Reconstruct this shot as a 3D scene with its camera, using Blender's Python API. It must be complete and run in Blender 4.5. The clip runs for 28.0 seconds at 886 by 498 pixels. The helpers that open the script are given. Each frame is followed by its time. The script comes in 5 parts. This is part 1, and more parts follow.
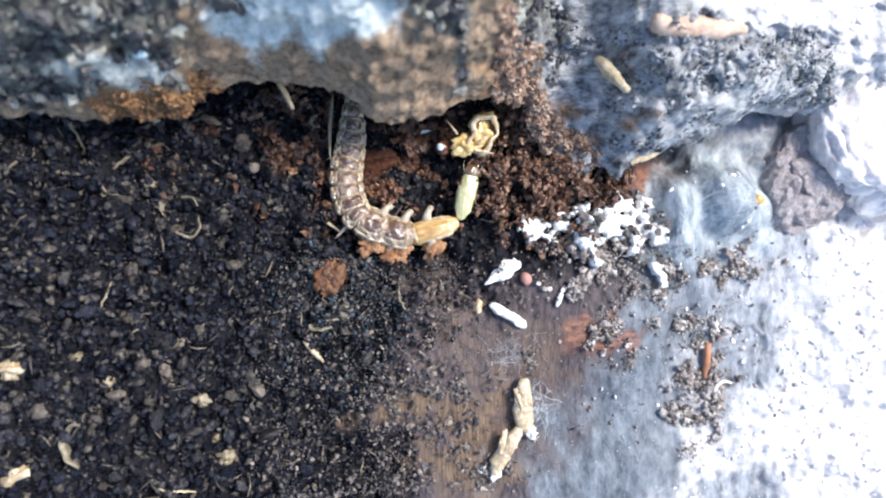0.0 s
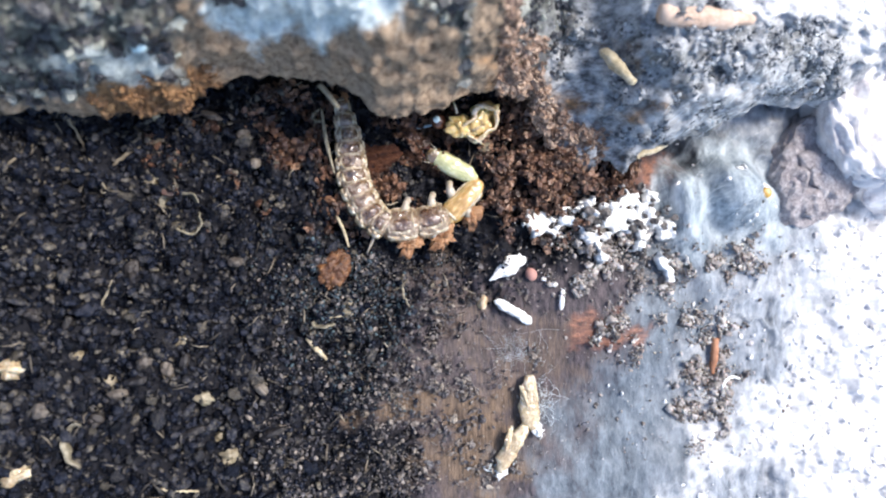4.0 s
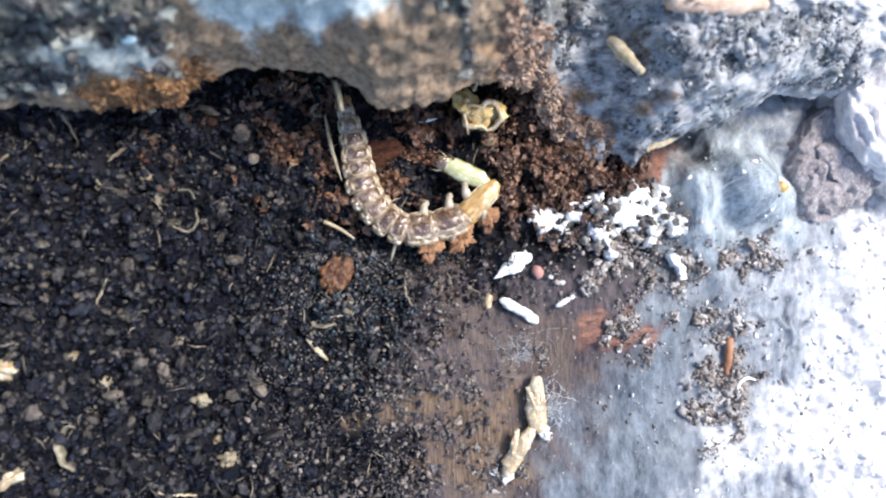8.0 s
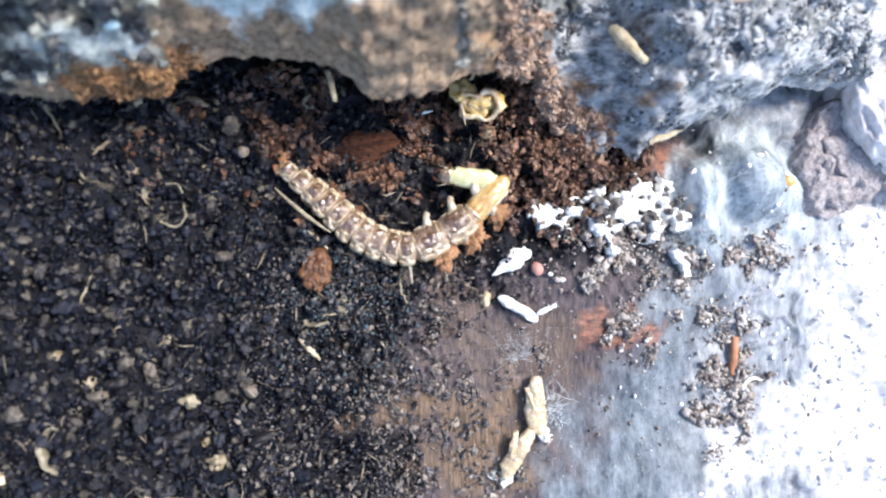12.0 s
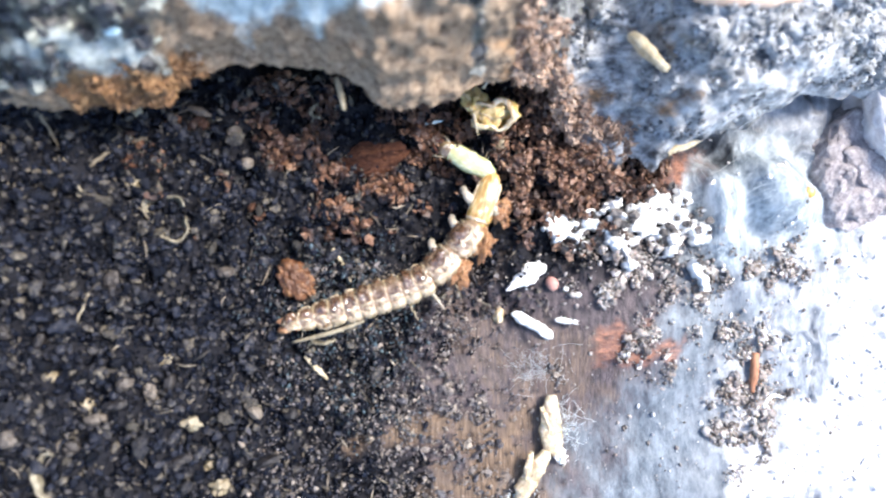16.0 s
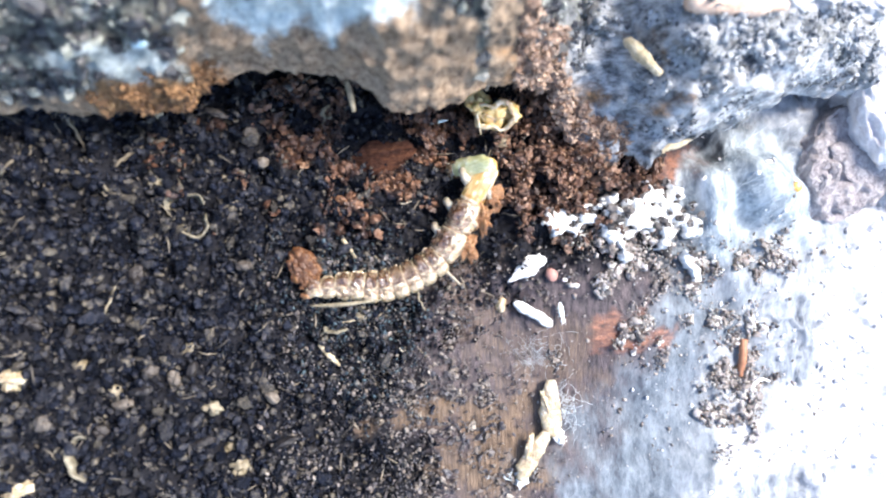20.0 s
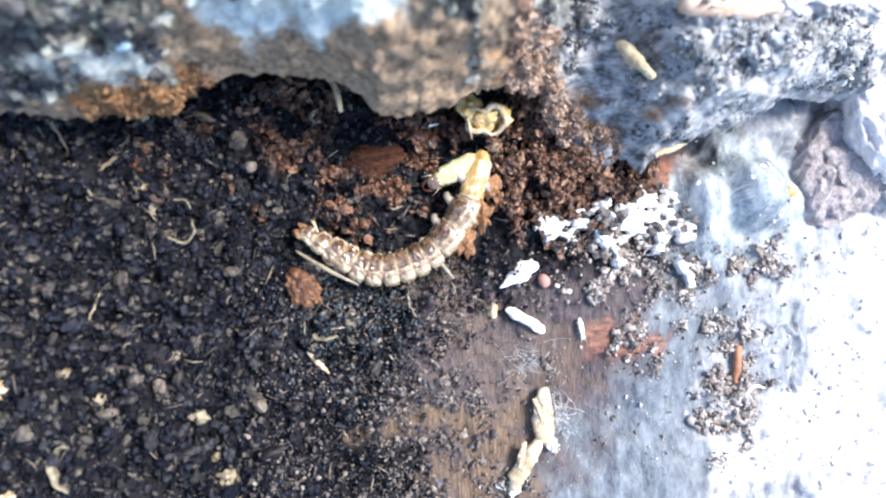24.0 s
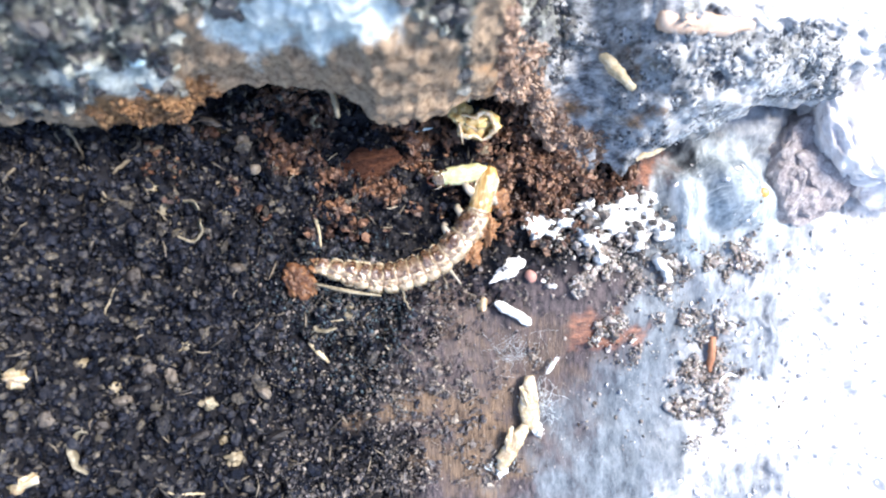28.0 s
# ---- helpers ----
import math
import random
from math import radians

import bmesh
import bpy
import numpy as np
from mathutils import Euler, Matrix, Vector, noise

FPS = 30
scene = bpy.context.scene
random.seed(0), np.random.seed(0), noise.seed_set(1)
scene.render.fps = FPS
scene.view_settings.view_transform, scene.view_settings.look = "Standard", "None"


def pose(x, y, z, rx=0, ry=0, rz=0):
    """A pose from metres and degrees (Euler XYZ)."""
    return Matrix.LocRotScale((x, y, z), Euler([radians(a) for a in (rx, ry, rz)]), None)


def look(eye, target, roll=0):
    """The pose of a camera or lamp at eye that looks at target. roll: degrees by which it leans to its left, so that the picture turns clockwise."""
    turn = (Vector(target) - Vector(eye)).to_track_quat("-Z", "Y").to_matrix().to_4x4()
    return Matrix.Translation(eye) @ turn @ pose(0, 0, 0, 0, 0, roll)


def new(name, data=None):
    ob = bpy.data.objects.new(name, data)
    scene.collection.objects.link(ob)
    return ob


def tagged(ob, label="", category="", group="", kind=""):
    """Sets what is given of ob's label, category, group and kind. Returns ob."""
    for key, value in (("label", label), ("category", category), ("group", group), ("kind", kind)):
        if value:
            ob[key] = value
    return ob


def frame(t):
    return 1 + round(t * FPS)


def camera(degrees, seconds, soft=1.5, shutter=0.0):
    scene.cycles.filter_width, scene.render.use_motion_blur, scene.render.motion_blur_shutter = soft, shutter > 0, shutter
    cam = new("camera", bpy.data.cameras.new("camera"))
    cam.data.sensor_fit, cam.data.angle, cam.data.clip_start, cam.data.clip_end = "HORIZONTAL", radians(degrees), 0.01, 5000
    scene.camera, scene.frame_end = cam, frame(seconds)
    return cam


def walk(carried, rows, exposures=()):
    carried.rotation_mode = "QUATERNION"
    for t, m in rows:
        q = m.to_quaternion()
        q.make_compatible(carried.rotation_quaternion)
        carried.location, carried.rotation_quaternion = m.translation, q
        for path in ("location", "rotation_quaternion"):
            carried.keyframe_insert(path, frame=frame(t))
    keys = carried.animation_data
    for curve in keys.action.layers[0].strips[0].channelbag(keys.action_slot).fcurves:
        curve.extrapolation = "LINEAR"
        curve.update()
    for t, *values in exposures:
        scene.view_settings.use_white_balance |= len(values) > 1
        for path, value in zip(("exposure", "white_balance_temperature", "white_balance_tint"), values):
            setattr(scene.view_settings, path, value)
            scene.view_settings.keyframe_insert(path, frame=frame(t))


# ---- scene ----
# All sizes below are in millimetres and are brought to metres by MM.
MM = 0.001
cam = camera(60, 28.0, soft=2.1)
cam.data.dof.use_dof = True
cam.data.dof.focus_distance = 43.5 * MM
cam.data.dof.aperture_fstop = 44.0
PATH = [
    (0, 0.004, 0.004, 42.438, 0.008, -0.026, 0.032),
    (0.5, -0.171, 0.172, 42.729, -0.339, -0.243, -0.023),
    (1, -0.234, 0.320, 42.061, 0.281, -0.311, -0.025),
    (1.5, -0.260, -0.155, 42.067, 0.010, -0.273, -0.069),
    (2, -0.159, -0.145, 41.640, 0.013, -0.133, -0.059),
    (2.5, -0.183, -0.026, 41.595, 0.003, -0.335, -0.016),
    (3, -0.200, 0.127, 41.990, -0.306, -0.262, -0.147),
    (3.5, -0.277, 0.099, 42.157, -0.414, -0.219, -0.228),
    (5.5, 0.512, -0.994, 40.733, 1.269, 1.323, -0.479),
    (6, 0.325, -0.704, 40.800, 1.134, 1.365, -0.479),
    (6.5, 0.228, -1.469, 41.218, -0.064, 1.011, -0.498),
    (7, 0.642, -0.867, 40.625, 0.960, 1.147, -0.535),
    (7.5, 0.638, -0.961, 40.631, 0.317, 1.181, -0.391),
    (8, 0.580, -0.427, 40.673, 0.045, 1.329, -0.510),
    (8.5, 0.676, -0.507, 40.740, 0.209, 1.077, -0.576),
    (9, 0.785, -0.997, 40.073, -0.544, 1.098, -0.535),
    (9.5, 0.758, -0.737, 39.750, -0.405, 1.488, -0.540),
    (10, 0.588, -0.465, 39.096, 0.280, 1.689, -0.756),
    (10.5, 0.484, -0.590, 39.552, 0.257, 1.500, -0.716),
    (11, 0.695, -0.483, 39.482, 0.378, 1.326, -0.602),
    (11.5, 0.798, -0.723, 39.405, 0.130, 1.369, -0.528),
    (13.5, -0.237, -0.361, 39.353, 0.546, 0.215, -0.550),
    (14, -0.138, -0.129, 38.902, 0.804, 0.319, -0.447),
    (14.5, -0.191, -0.540, 38.576, 1.227, 0.264, -0.568),
    (15, 0.095, -0.178, 38.437, 0.743, 0.558, -0.475),
    (15.5, -0.326, -0.785, 37.951, 0.953, 0.455, -0.533),
    (16, -0.395, -0.346, 37.960, 0.722, 0.598, -0.688),
    (16.5, -0.465, -0.142, 37.478, 0.805, 0.731, -0.702),
    (17, -0.500, -0.186, 37.409, 0.678, 0.708, -0.767),
    (17.5, -0.755, -0.314, 38.710, 0.771, 0.562, -0.832),
    (18, -0.723, -0.004, 40.296, 0.123, 0.673, -0.790),
    (18.5, -0.800, -0.181, 40.162, -0.286, 0.604, -0.775),
    (19, -0.744, 0.274, 40.217, -0.457, 0.701, -0.838),
    (19.5, -0.850, 0.204, 40.112, -0.666, 0.528, -0.842),
    (20, -0.692, 0.394, 40.161, -0.814, 0.538, -0.867),
    (20.5, -0.657, 0.457, 40.070, -0.815, 0.405, -0.840),
    (21, -0.506, 0.538, 39.801, -0.225, 0.294, -0.758),
    (21.5, -0.481, 0.528, 39.858, -0.745, 0.397, -0.750),
    (23.5, -0.537, 1.099, 39.728, -1.103, 0.304, -0.866),
    (24, -0.538, 0.444, 39.568, -0.482, 0.084, -0.906),
    (24.5, -0.484, 0.508, 39.468, -0.758, 0.221, -0.868),
    (25, -0.771, 0.506, 39.937, -1.082, 0.025, -0.959),
    (25.5, -0.540, 0.921, 39.838, -1.259, 0.136, -0.905),
    (26, -0.927, 1.458, 42.340, -1.993, -0.173, -0.918),
    (26.5, -0.567, 1.424, 42.223, -1.839, -0.310, -0.845),
    (27, -0.531, 1.284, 42.111, -2.067, -0.199, -0.841),
    (27.5, -0.557, 1.220, 41.962, -1.722, -0.270, -0.832),
    (28, -0.401, 1.657, 42.137, -2.248, -0.284, -0.723),
]
walk(cam, [(t, pose(x * MM, y * MM, z * MM, a, b, c)) for t, x, y, z, a, b, c in PATH],
     exposures=[(0.0, 1.0), (6.0, 0.97), (10.0, 0.98), (11.0, 1.1), (14.0, 1.38), (17.0, 1.62), (19.0, 1.58), (21.0, 1.54), (24.0, 1.46), (28.0, 1.52)])

# ---- daylight: bright soft sky, veiled sun low on the +x side ----
world = bpy.data.worlds.new("sky")
scene.world = world
world.use_nodes = True
wn = world.node_tree
sky = wn.nodes.new("ShaderNodeTexSky")
sky.sky_type = "NISHITA"
sky.sun_disc = False
sky.sun_elevation = radians(50)
sky.sun_rotation = radians(65)
wn.links.new(sky.outputs[0], wn.nodes["Background"].inputs[0])
wn.nodes["Background"].inputs[1].default_value = 0.15
sun_data = bpy.data.lights.new("sun", "SUN")
sun_data.energy = 2.7
sun_data.angle = radians(18)
sun_data.color = (1.0, 0.94, 0.86)
sun = new("sun", sun_data)
sun.matrix_world = look((0.58, 0.27, 0.77), (0, 0, 0))


# ---- numeric tools ----
def hashed(i, j, k, seed):
    n = (i * 374761393 + j * 668265263 + k * 2147483647 + seed * 1274126177) & 0xFFFFFFFF
    n = ((n ^ (n >> 13)) * 1103515245) & 0xFFFFFFFF
    n = ((n ^ (n >> 16)) * 2654435761) & 0xFFFFFFFF
    return ((n ^ (n >> 15)) & 0xFFFF) / 65535.0


def vnoise(x, y, z=0.0, seed=0):
    """Smooth lattice noise, -1 to 1."""
    x, y = np.asarray(x, float), np.asarray(y, float)
    z = np.zeros_like(x) + z
    f = [np.floor(v) for v in (x, y, z)]
    i, j, k = [v.astype(np.int64) for v in f]
    u, v, w = [(a - b) * (a - b) * (3 - 2 * (a - b)) for a, b in zip((x, y, z), f)]
    out = 0
    for a in (0, 1):
        for b in (0, 1):
            for c in (0, 1):
                out = out + hashed(i + a, j + b, k + c, seed) * (u if a else 1 - u) * (v if b else 1 - v) * (w if c else 1 - w)
    return out * 2 - 1


def fbm(x, y, z=0.0, seed=0, octaves=4):
    out, amp, s = 0, 1.0, 1.0
    for n in range(octaves):
        out = out + amp * vnoise(np.asarray(x) * s, np.asarray(y) * s, np.asarray(z) * s, seed + n)
        amp, s = amp * 0.5, s * 2.03
    return out


def step(a, b, v):
    t = np.clip((v - a) / (b - a), 0, 1)
    return t * t * (3 - 2 * t)


def spot(x, y, cx, cy, rx, ry, turn=0.0, soft=0.35, ragged=0.3, seed=5):
    """1 inside a ragged ellipse, 0 outside."""
    c, s = math.cos(radians(turn)), math.sin(radians(turn))
    u, v = ((x - cx) * c + (y - cy) * s) / rx, ((y - cy) * c - (x - cx) * s) / ry
    d = np.sqrt(u * u + v * v) + ragged * fbm(x * 0.9, y * 0.9, 0, seed, 4)
    return 1 - step(1 - soft, 1 + soft, d)


# ---- the log's surface ----
FLOOR_X = [-45, -24, -20, -14, -7, 0, 4, 10, 16, 20, 30, 45]
FLOOR_Z = [9, 4.0, 2.5, 0.5, -1.3, -2.0, -2.1, -2.4, -3.9, -4.9, -7.2, -10.5]


def soil_mask(x, y):
    """Where dark frass lies on the wood."""
    edge = np.interp(y, [-18, -13.8, -9.0, -4.5, -1.5, 2.5, 12], [-1.5, -1.3, -3.4, -0.4, 5.0, 8.5, 9.0])
    m = 1 - step(-1.2, 1.2, x - edge + 2.8 * fbm(x * 0.6, y * 0.6, 0, 31, 4))
    return m


def wood_mask(x, y):
    m = 0.42 * spot(x, y, 0.88, -4.21, 3.2, 2.0, -40, 0.8, 0.9, 41)
    m = np.maximum(m, spot(x, y, -2.70, -9.23, 2.6, 0.9, 12, 0.5, 0.5, 42))
    m = np.maximum(m, 0.9 * spot(x, y, 2.19, -11.10, 2.6, 3.4, -20, 0.7, 0.6, 43))
    m = np.maximum(m, 0.5 * spot(x, y, 5.48, -6.52, 2.6, 2.0, 0, 0.8, 0.7, 44))
    return m


def rust_mask(x, y):
    m = spot(x, y, 8.30, -4.90, 1.9, 1.3, 20, 0.5, 0.6, 51)
    m = np.maximum(m, spot(x, y, 11.02, -5.10, 1.2, 0.8, 20, 0.5, 0.6, 52))
    return np.maximum(0.68 * m, 0.66 * spot(x, y, 12.26, 4.26, 1.8, 1.2, 15, 0.4, 0.4, 53))


def silk_mask(x, y):
    m = step(-1.5, 10.0, x - np.interp(y, [-14, -9, -5, 0, 6], [9.0, 10.5, 12.0, 11.0, 9.5]) + 1.4 * fbm(x * 0.4, y * 0.4, 0, 61, 4))
    return m


# pale wood, whitened further towards +x so the colour carries the brighter light
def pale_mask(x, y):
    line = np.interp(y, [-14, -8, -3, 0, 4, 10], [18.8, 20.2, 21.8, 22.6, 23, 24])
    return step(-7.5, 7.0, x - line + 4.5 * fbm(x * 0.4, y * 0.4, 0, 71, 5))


def web_mask(x, y):
    m = spot(x, y, 17.2, 2.6, 4.3, 3.0, -12, 0.45, 0.3, 56)
    return np.maximum(m, spot(x, y, 13.9, 1.6, 1.3, 3.4, 14, 0.4, 0.3, 57))


def floor_height(x, y):
    z = np.interp(x, FLOOR_X, FLOOR_Z)
    z = (z + np.interp(x - 1.5, FLOOR_X, FLOOR_Z) + np.interp(x + 1.5, FLOOR_X, FLOOR_Z)) / 3
    soil, silk, pale = soil_mask(x, y), silk_mask(x, y), pale_mask(x, y)
    wood = wood_mask(x, y) * (1 - 0.4 * soil)
    z = z + 0.28 * fbm(x * 0.22, y * 0.22, 0, 11, 3)
    z = z + (0.62 * soil + 0.03) * fbm(x * 1.05, y * 1.05, 0, 12, 4) * (1 - 0.8 * wood)
    bare = 1 - 0.8 * web_mask(x, y)
    z = z + 0.10 * silk * fbm(x * 0.64 + 0.5 * y, y * 0.64 - 0.5 * x, 0, 13, 4)
    z = z + 0.4 * bare * silk * (1 - pale) * np.exp(-(fbm(x * 0.3 + 0.2 * y, y * 0.2 - 0.25 * x, 0, 18, 3) / 0.07) ** 2)
    z = z + 0.4 * bare * pale * fbm(x * 0.9 + 0.6 * y, y * 0.9 - 0.6 * x, 0, 14, 4)
    # the silk sheet: a long fold, a pillow beside it and drawn creases
    web = web_mask(x, y)
    fold = (x - 13.9) + 0.24 * (y - 2.0) + 0.35 * fbm(x * 0.3, y * 0.3, 0, 17, 3)
    z = z + 1.5 * np.exp(-(fold / 0.8) ** 2) * np.exp(-((y - 1.8) / 3.2) ** 2)
    z = z - 0.7 * np.exp(-((fold - 1.7) / 0.6) ** 2) * np.exp(-((y - 1.2) / 2.2) ** 2)
    pillow = np.hypot((x - 17.2) / 1.35, y - 2.9 + 0.2 * (x - 17.2)) + 0.4 * fbm(x * 0.3, y * 0.3, 0, 19, 3)
    z = z + 2.3 * (1 - step(0.2, 3.0, pillow)) + 0.18 * web * np.sin(2.2 * (y + 0.9 * x) + 2.5 * fbm(x * 0.25, y * 0.25, 0, 20, 3))
    z = z - 1.6 * np.exp(-((x - 13.2) / 1.3) ** 2 - ((y - 5.2) / 1.0) ** 2)
    z = z - 1.4 * np.exp(-((x - 22.4) / 1.1) ** 2 - ((y - 7.3) / 1.3) ** 2)
    z = z - 0.8 * np.exp(-((x + 0.8) / 2.4) ** 2 - ((y - 4.3) / 2.2) ** 2)
    return z


# ---- materials ----
def paint(name, colours, rough=0.6, scale=3.0, fine=14.0, vary="", bump=0.25, spec=0.5, detail=5.0, coat=0.0, sub=0.0, local=True, stretch=(1, 1, 1), metal=0.0, share=0.75, relief=0.12):
    """A grained surface: a ramp of colours over two noises; vary adds a tint per piece ('island' or 'object')."""
    m = bpy.data.materials.new(name)
    m.use_nodes = True
    n, l = m.node_tree.nodes, m.node_tree.links
    b = n["Principled BSDF"]
    b.inputs["Roughness"].default_value = rough
    b.inputs["Specular IOR Level"].default_value = spec
    b.inputs["Metallic"].default_value = metal
    b.inputs["Coat Weight"].default_value = coat
    b.inputs["Coat Roughness"].default_value = 0.18 if coat > 0.7 else 0.3
    b.inputs["Coat IOR"].default_value = 2.0 if coat > 0.7 else 1.5
    if sub:
        b.inputs["Subsurface Weight"].default_value = sub
        b.inputs["Subsurface Radius"].default_value = (0.6, 0.35, 0.2)
        b.inputs["Subsurface Scale"].default_value = 0.4 * MM
    if local:
        co = n.new("ShaderNodeTexCoord").outputs["Object"]
    else:
        co = n.new("ShaderNodeNewGeometry").outputs["Position"]
    mp = n.new("ShaderNodeMapping")
    mp.inputs["Scale"].default_value = [1000 * v for v in stretch]
    l.new(co, mp.inputs["Vector"])
    big, small = n.new("ShaderNodeTexNoise"), n.new("ShaderNodeTexNoise")
    for t, s in ((big, scale), (small, fine)):
        t.inputs["Scale"].default_value = s
        t.inputs["Detail"].default_value = detail
        t.inputs["Roughness"].default_value = 0.65
        l.new(mp.outputs[0], t.inputs["Vector"])
    mixed = n.new("ShaderNodeMath")
    mixed.operation = "MULTIPLY_ADD"
    l.new(small.outputs["Fac"], mixed.inputs[0])
    mixed.inputs[1].default_value = 0.45
    shift = n.new("ShaderNodeMath")
    shift.operation = "MULTIPLY_ADD"
    l.new(big.outputs["Fac"], shift.inputs[0])
    shift.inputs[1].default_value = 0.9
    shift.inputs[2].default_value = -0.18
    l.new(shift.outputs[0], mixed.inputs[2])
    fac = mixed.outputs[0]
    if vary:
        src = n.new("ShaderNodeNewGeometry").outputs["Random Per Island"] if vary == "island" else n.new("ShaderNodeObjectInfo").outputs["Random"]
        add = n.new("ShaderNodeMath")
        add.operation = "MULTIPLY_ADD"
        l.new(src, add.inputs[0])
        add.inputs[1].default_value = share
        half = n.new("ShaderNodeMath")
        half.operation = "MULTIPLY_ADD"
        l.new(fac, half.inputs[0])
        half.inputs[1].default_value = 0.45 + 1.1 * (0.75 - share)
        half.inputs[2].default_value = -0.1 - 0.15 * (0.75 - share)
        l.new(half.outputs[0], add.inputs[2])
        fac = add.outputs[0]
    ramp = n.new("ShaderNodeValToRGB")
    e = ramp.color_ramp.elements
    while len(e) < len(colours):
        e.new(0.5)
    for k, c in enumerate(colours):
        pos, rgb = c if isinstance(c[1], tuple) else (0.15 + 0.7 * k / max(1, len(colours) - 1), c)
        e[k].position = pos
        e[k].color = (*rgb, 1)
    l.new(fac, ramp.inputs[0])
    l.new(ramp.outputs[0], b.inputs["Base Color"])
    if bump:
        bm = n.new("ShaderNodeBump")
        bm.inputs["Strength"].default_value = bump
        bm.inputs["Distance"].default_value = relief * MM
        l.new(mixed.outputs[0], bm.inputs["Height"])
        l.new(bm.outputs[0], b.inputs["Normal"])
        if coat <= 0.7:
            l.new(bm.outputs[0], b.inputs["Coat Normal"])
    if coat > 0.7:
        # a smooth wet film over the relief
        wet, film = n.new("ShaderNodeTexNoise"), n.new("ShaderNodeBump")
        wet.inputs["Scale"].default_value = 4.2
        wet.inputs["Detail"].default_value = 1.0
        film.inputs["Strength"].default_value = 1.0
        film.inputs["Distance"].default_value = 0.16 * MM
        l.new(mp.outputs[0], wet.inputs["Vector"])
        l.new(wet.outputs["Fac"], film.inputs["Height"])
        l.new(film.outputs[0], b.inputs["Coat Normal"])
    return m


def layered(name, base, layers, bump=0.6, rough=0.7):
    """The log's surface: a base ramp, over which layers (attribute, dark, light, scale, stretch, roughness) lie by mask attributes."""
    m = bpy.data.materials.new(name)
    m.use_nodes = True
    n, l = m.node_tree.nodes, m.node_tree.links
    b = n["Principled BSDF"]
    b.inputs["Specular IOR Level"].default_value = 0.25
    pos = n.new("ShaderNodeNewGeometry").outputs["Position"]

    def grain(dark, light, scale, stretch, turn):
        mp = n.new("ShaderNodeMapping")
        mp.inputs["Scale"].default_value = [1000 * v for v in stretch]
        mp.inputs["Rotation"].default_value = (0, 0, radians(turn))
        l.new(pos, mp.inputs["Vector"])
        t = n.new("ShaderNodeTexNoise")
        t.inputs["Scale"].default_value = scale
        t.inputs["Detail"].default_value = 8
        t.inputs["Roughness"].default_value = 0.72
        l.new(mp.outputs[0], t.inputs["Vector"])
        r = n.new("ShaderNodeValToRGB")
        r.color_ramp.elements[0].position, r.color_ramp.elements[1].position = 0.34, 0.66
        r.color_ramp.elements[0].color, r.color_ramp.elements[1].color = (*dark, 1), (*light, 1)
        l.new(t.outputs["Fac"], r.inputs[0])
        return r.outputs[0], t.outputs["Fac"]

    colour, height = grain(*base)
    rough_now = n.new("ShaderNodeValue")
    rough_now.outputs[0].default_value = rough
    rough_out = rough_now.outputs[0]
    for attr, dark, light, scale, stretch, turn, r in layers:
        c2, h2 = grain(dark, light, scale, stretch, turn)
        a = n.new("ShaderNodeAttribute")
        a.attribute_name = attr
        wob = n.new("ShaderNodeMath")
        wob.operation = "MULTIPLY_ADD"
        l.new(h2, wob.inputs[0])
        wob.inputs[1].default_value = 1.1
        sub = n.new("ShaderNodeMath")
        sub.operation = "MULTIPLY_ADD"
        l.new(a.outputs["Fac"], sub.inputs[0])
        sub.inputs[1].default_value = 1.4
        sub.inputs[2].default_value = -0.74
        l.new(sub.outputs[0], wob.inputs[2])
        wob.use_clamp = True
        for kind, x, y in (("RGBA", colour, c2), ("FLOAT", height, h2)):
            mix = n.new("ShaderNodeMix")
            mix.data_type = kind
            l.new(wob.outputs[0], mix.inputs[0])
            if kind == "RGBA":
                l.new(x, mix.inputs[6]), l.new(y, mix.inputs[7])
                colour = mix.outputs[2]
            else:
                l.new(x, mix.inputs[2]), l.new(y, mix.inputs[3])
                height = mix.outputs[0]
        mix = n.new("ShaderNodeMix")
        l.new(wob.outputs[0], mix.inputs[0])
        l.new(rough_out, mix.inputs[2])
        mix.inputs[3].default_value = r
        rough_out = mix.outputs[0]
    l.new(colour, b.inputs["Base Color"])
    l.new(rough_out, b.inputs["Roughness"])
    bm = n.new("ShaderNodeBump")
    bm.inputs["Strength"].default_value = bump
    bm.inputs["Distance"].default_value = 0.25 * MM
    l.new(height, bm.inputs["Height"])
    l.new(bm.outputs[0], b.inputs["Normal"])
    return m


ONE = (1, 1, 1)
M_FLOOR = layered("log_surface", ((0.0015, 0.002, 0.005), (0.016, 0.016, 0.022), 4.0, ONE, 0), [
    ("film", (0.014, 0.013, 0.019), (0.14, 0.11, 0.115), 2.4, (1.6, 0.6, 1), 24, 0.3),
    ("wood", (0.035, 0.024, 0.019), (0.28, 0.195, 0.135), 3.2, (3.0, 0.28, 1), 24, 0.32),
    ("rust", (0.06, 0.030, 0.030), (0.42, 0.19, 0.12), 1.6, (1, 2.2, 1), 30, 0.28),
    ("blue", (0.045, 0.058, 0.078), (0.235, 0.27, 0.31), 1.2, (1.3, 0.6, 1), 20, 0.3),
    ("silk", (0.08, 0.095, 0.12), (0.40, 0.43, 0.48), 0.9, (1.4, 0.6, 1), -62, 0.36),
    # pale: wood tone with the bright side's light painted in
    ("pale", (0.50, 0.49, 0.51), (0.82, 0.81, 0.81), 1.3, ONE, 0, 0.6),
    ("web", (0.10, 0.135, 0.17), (0.56, 0.62, 0.67), 0.8, (1.5, 0.7, 1), -50, 0.45)])
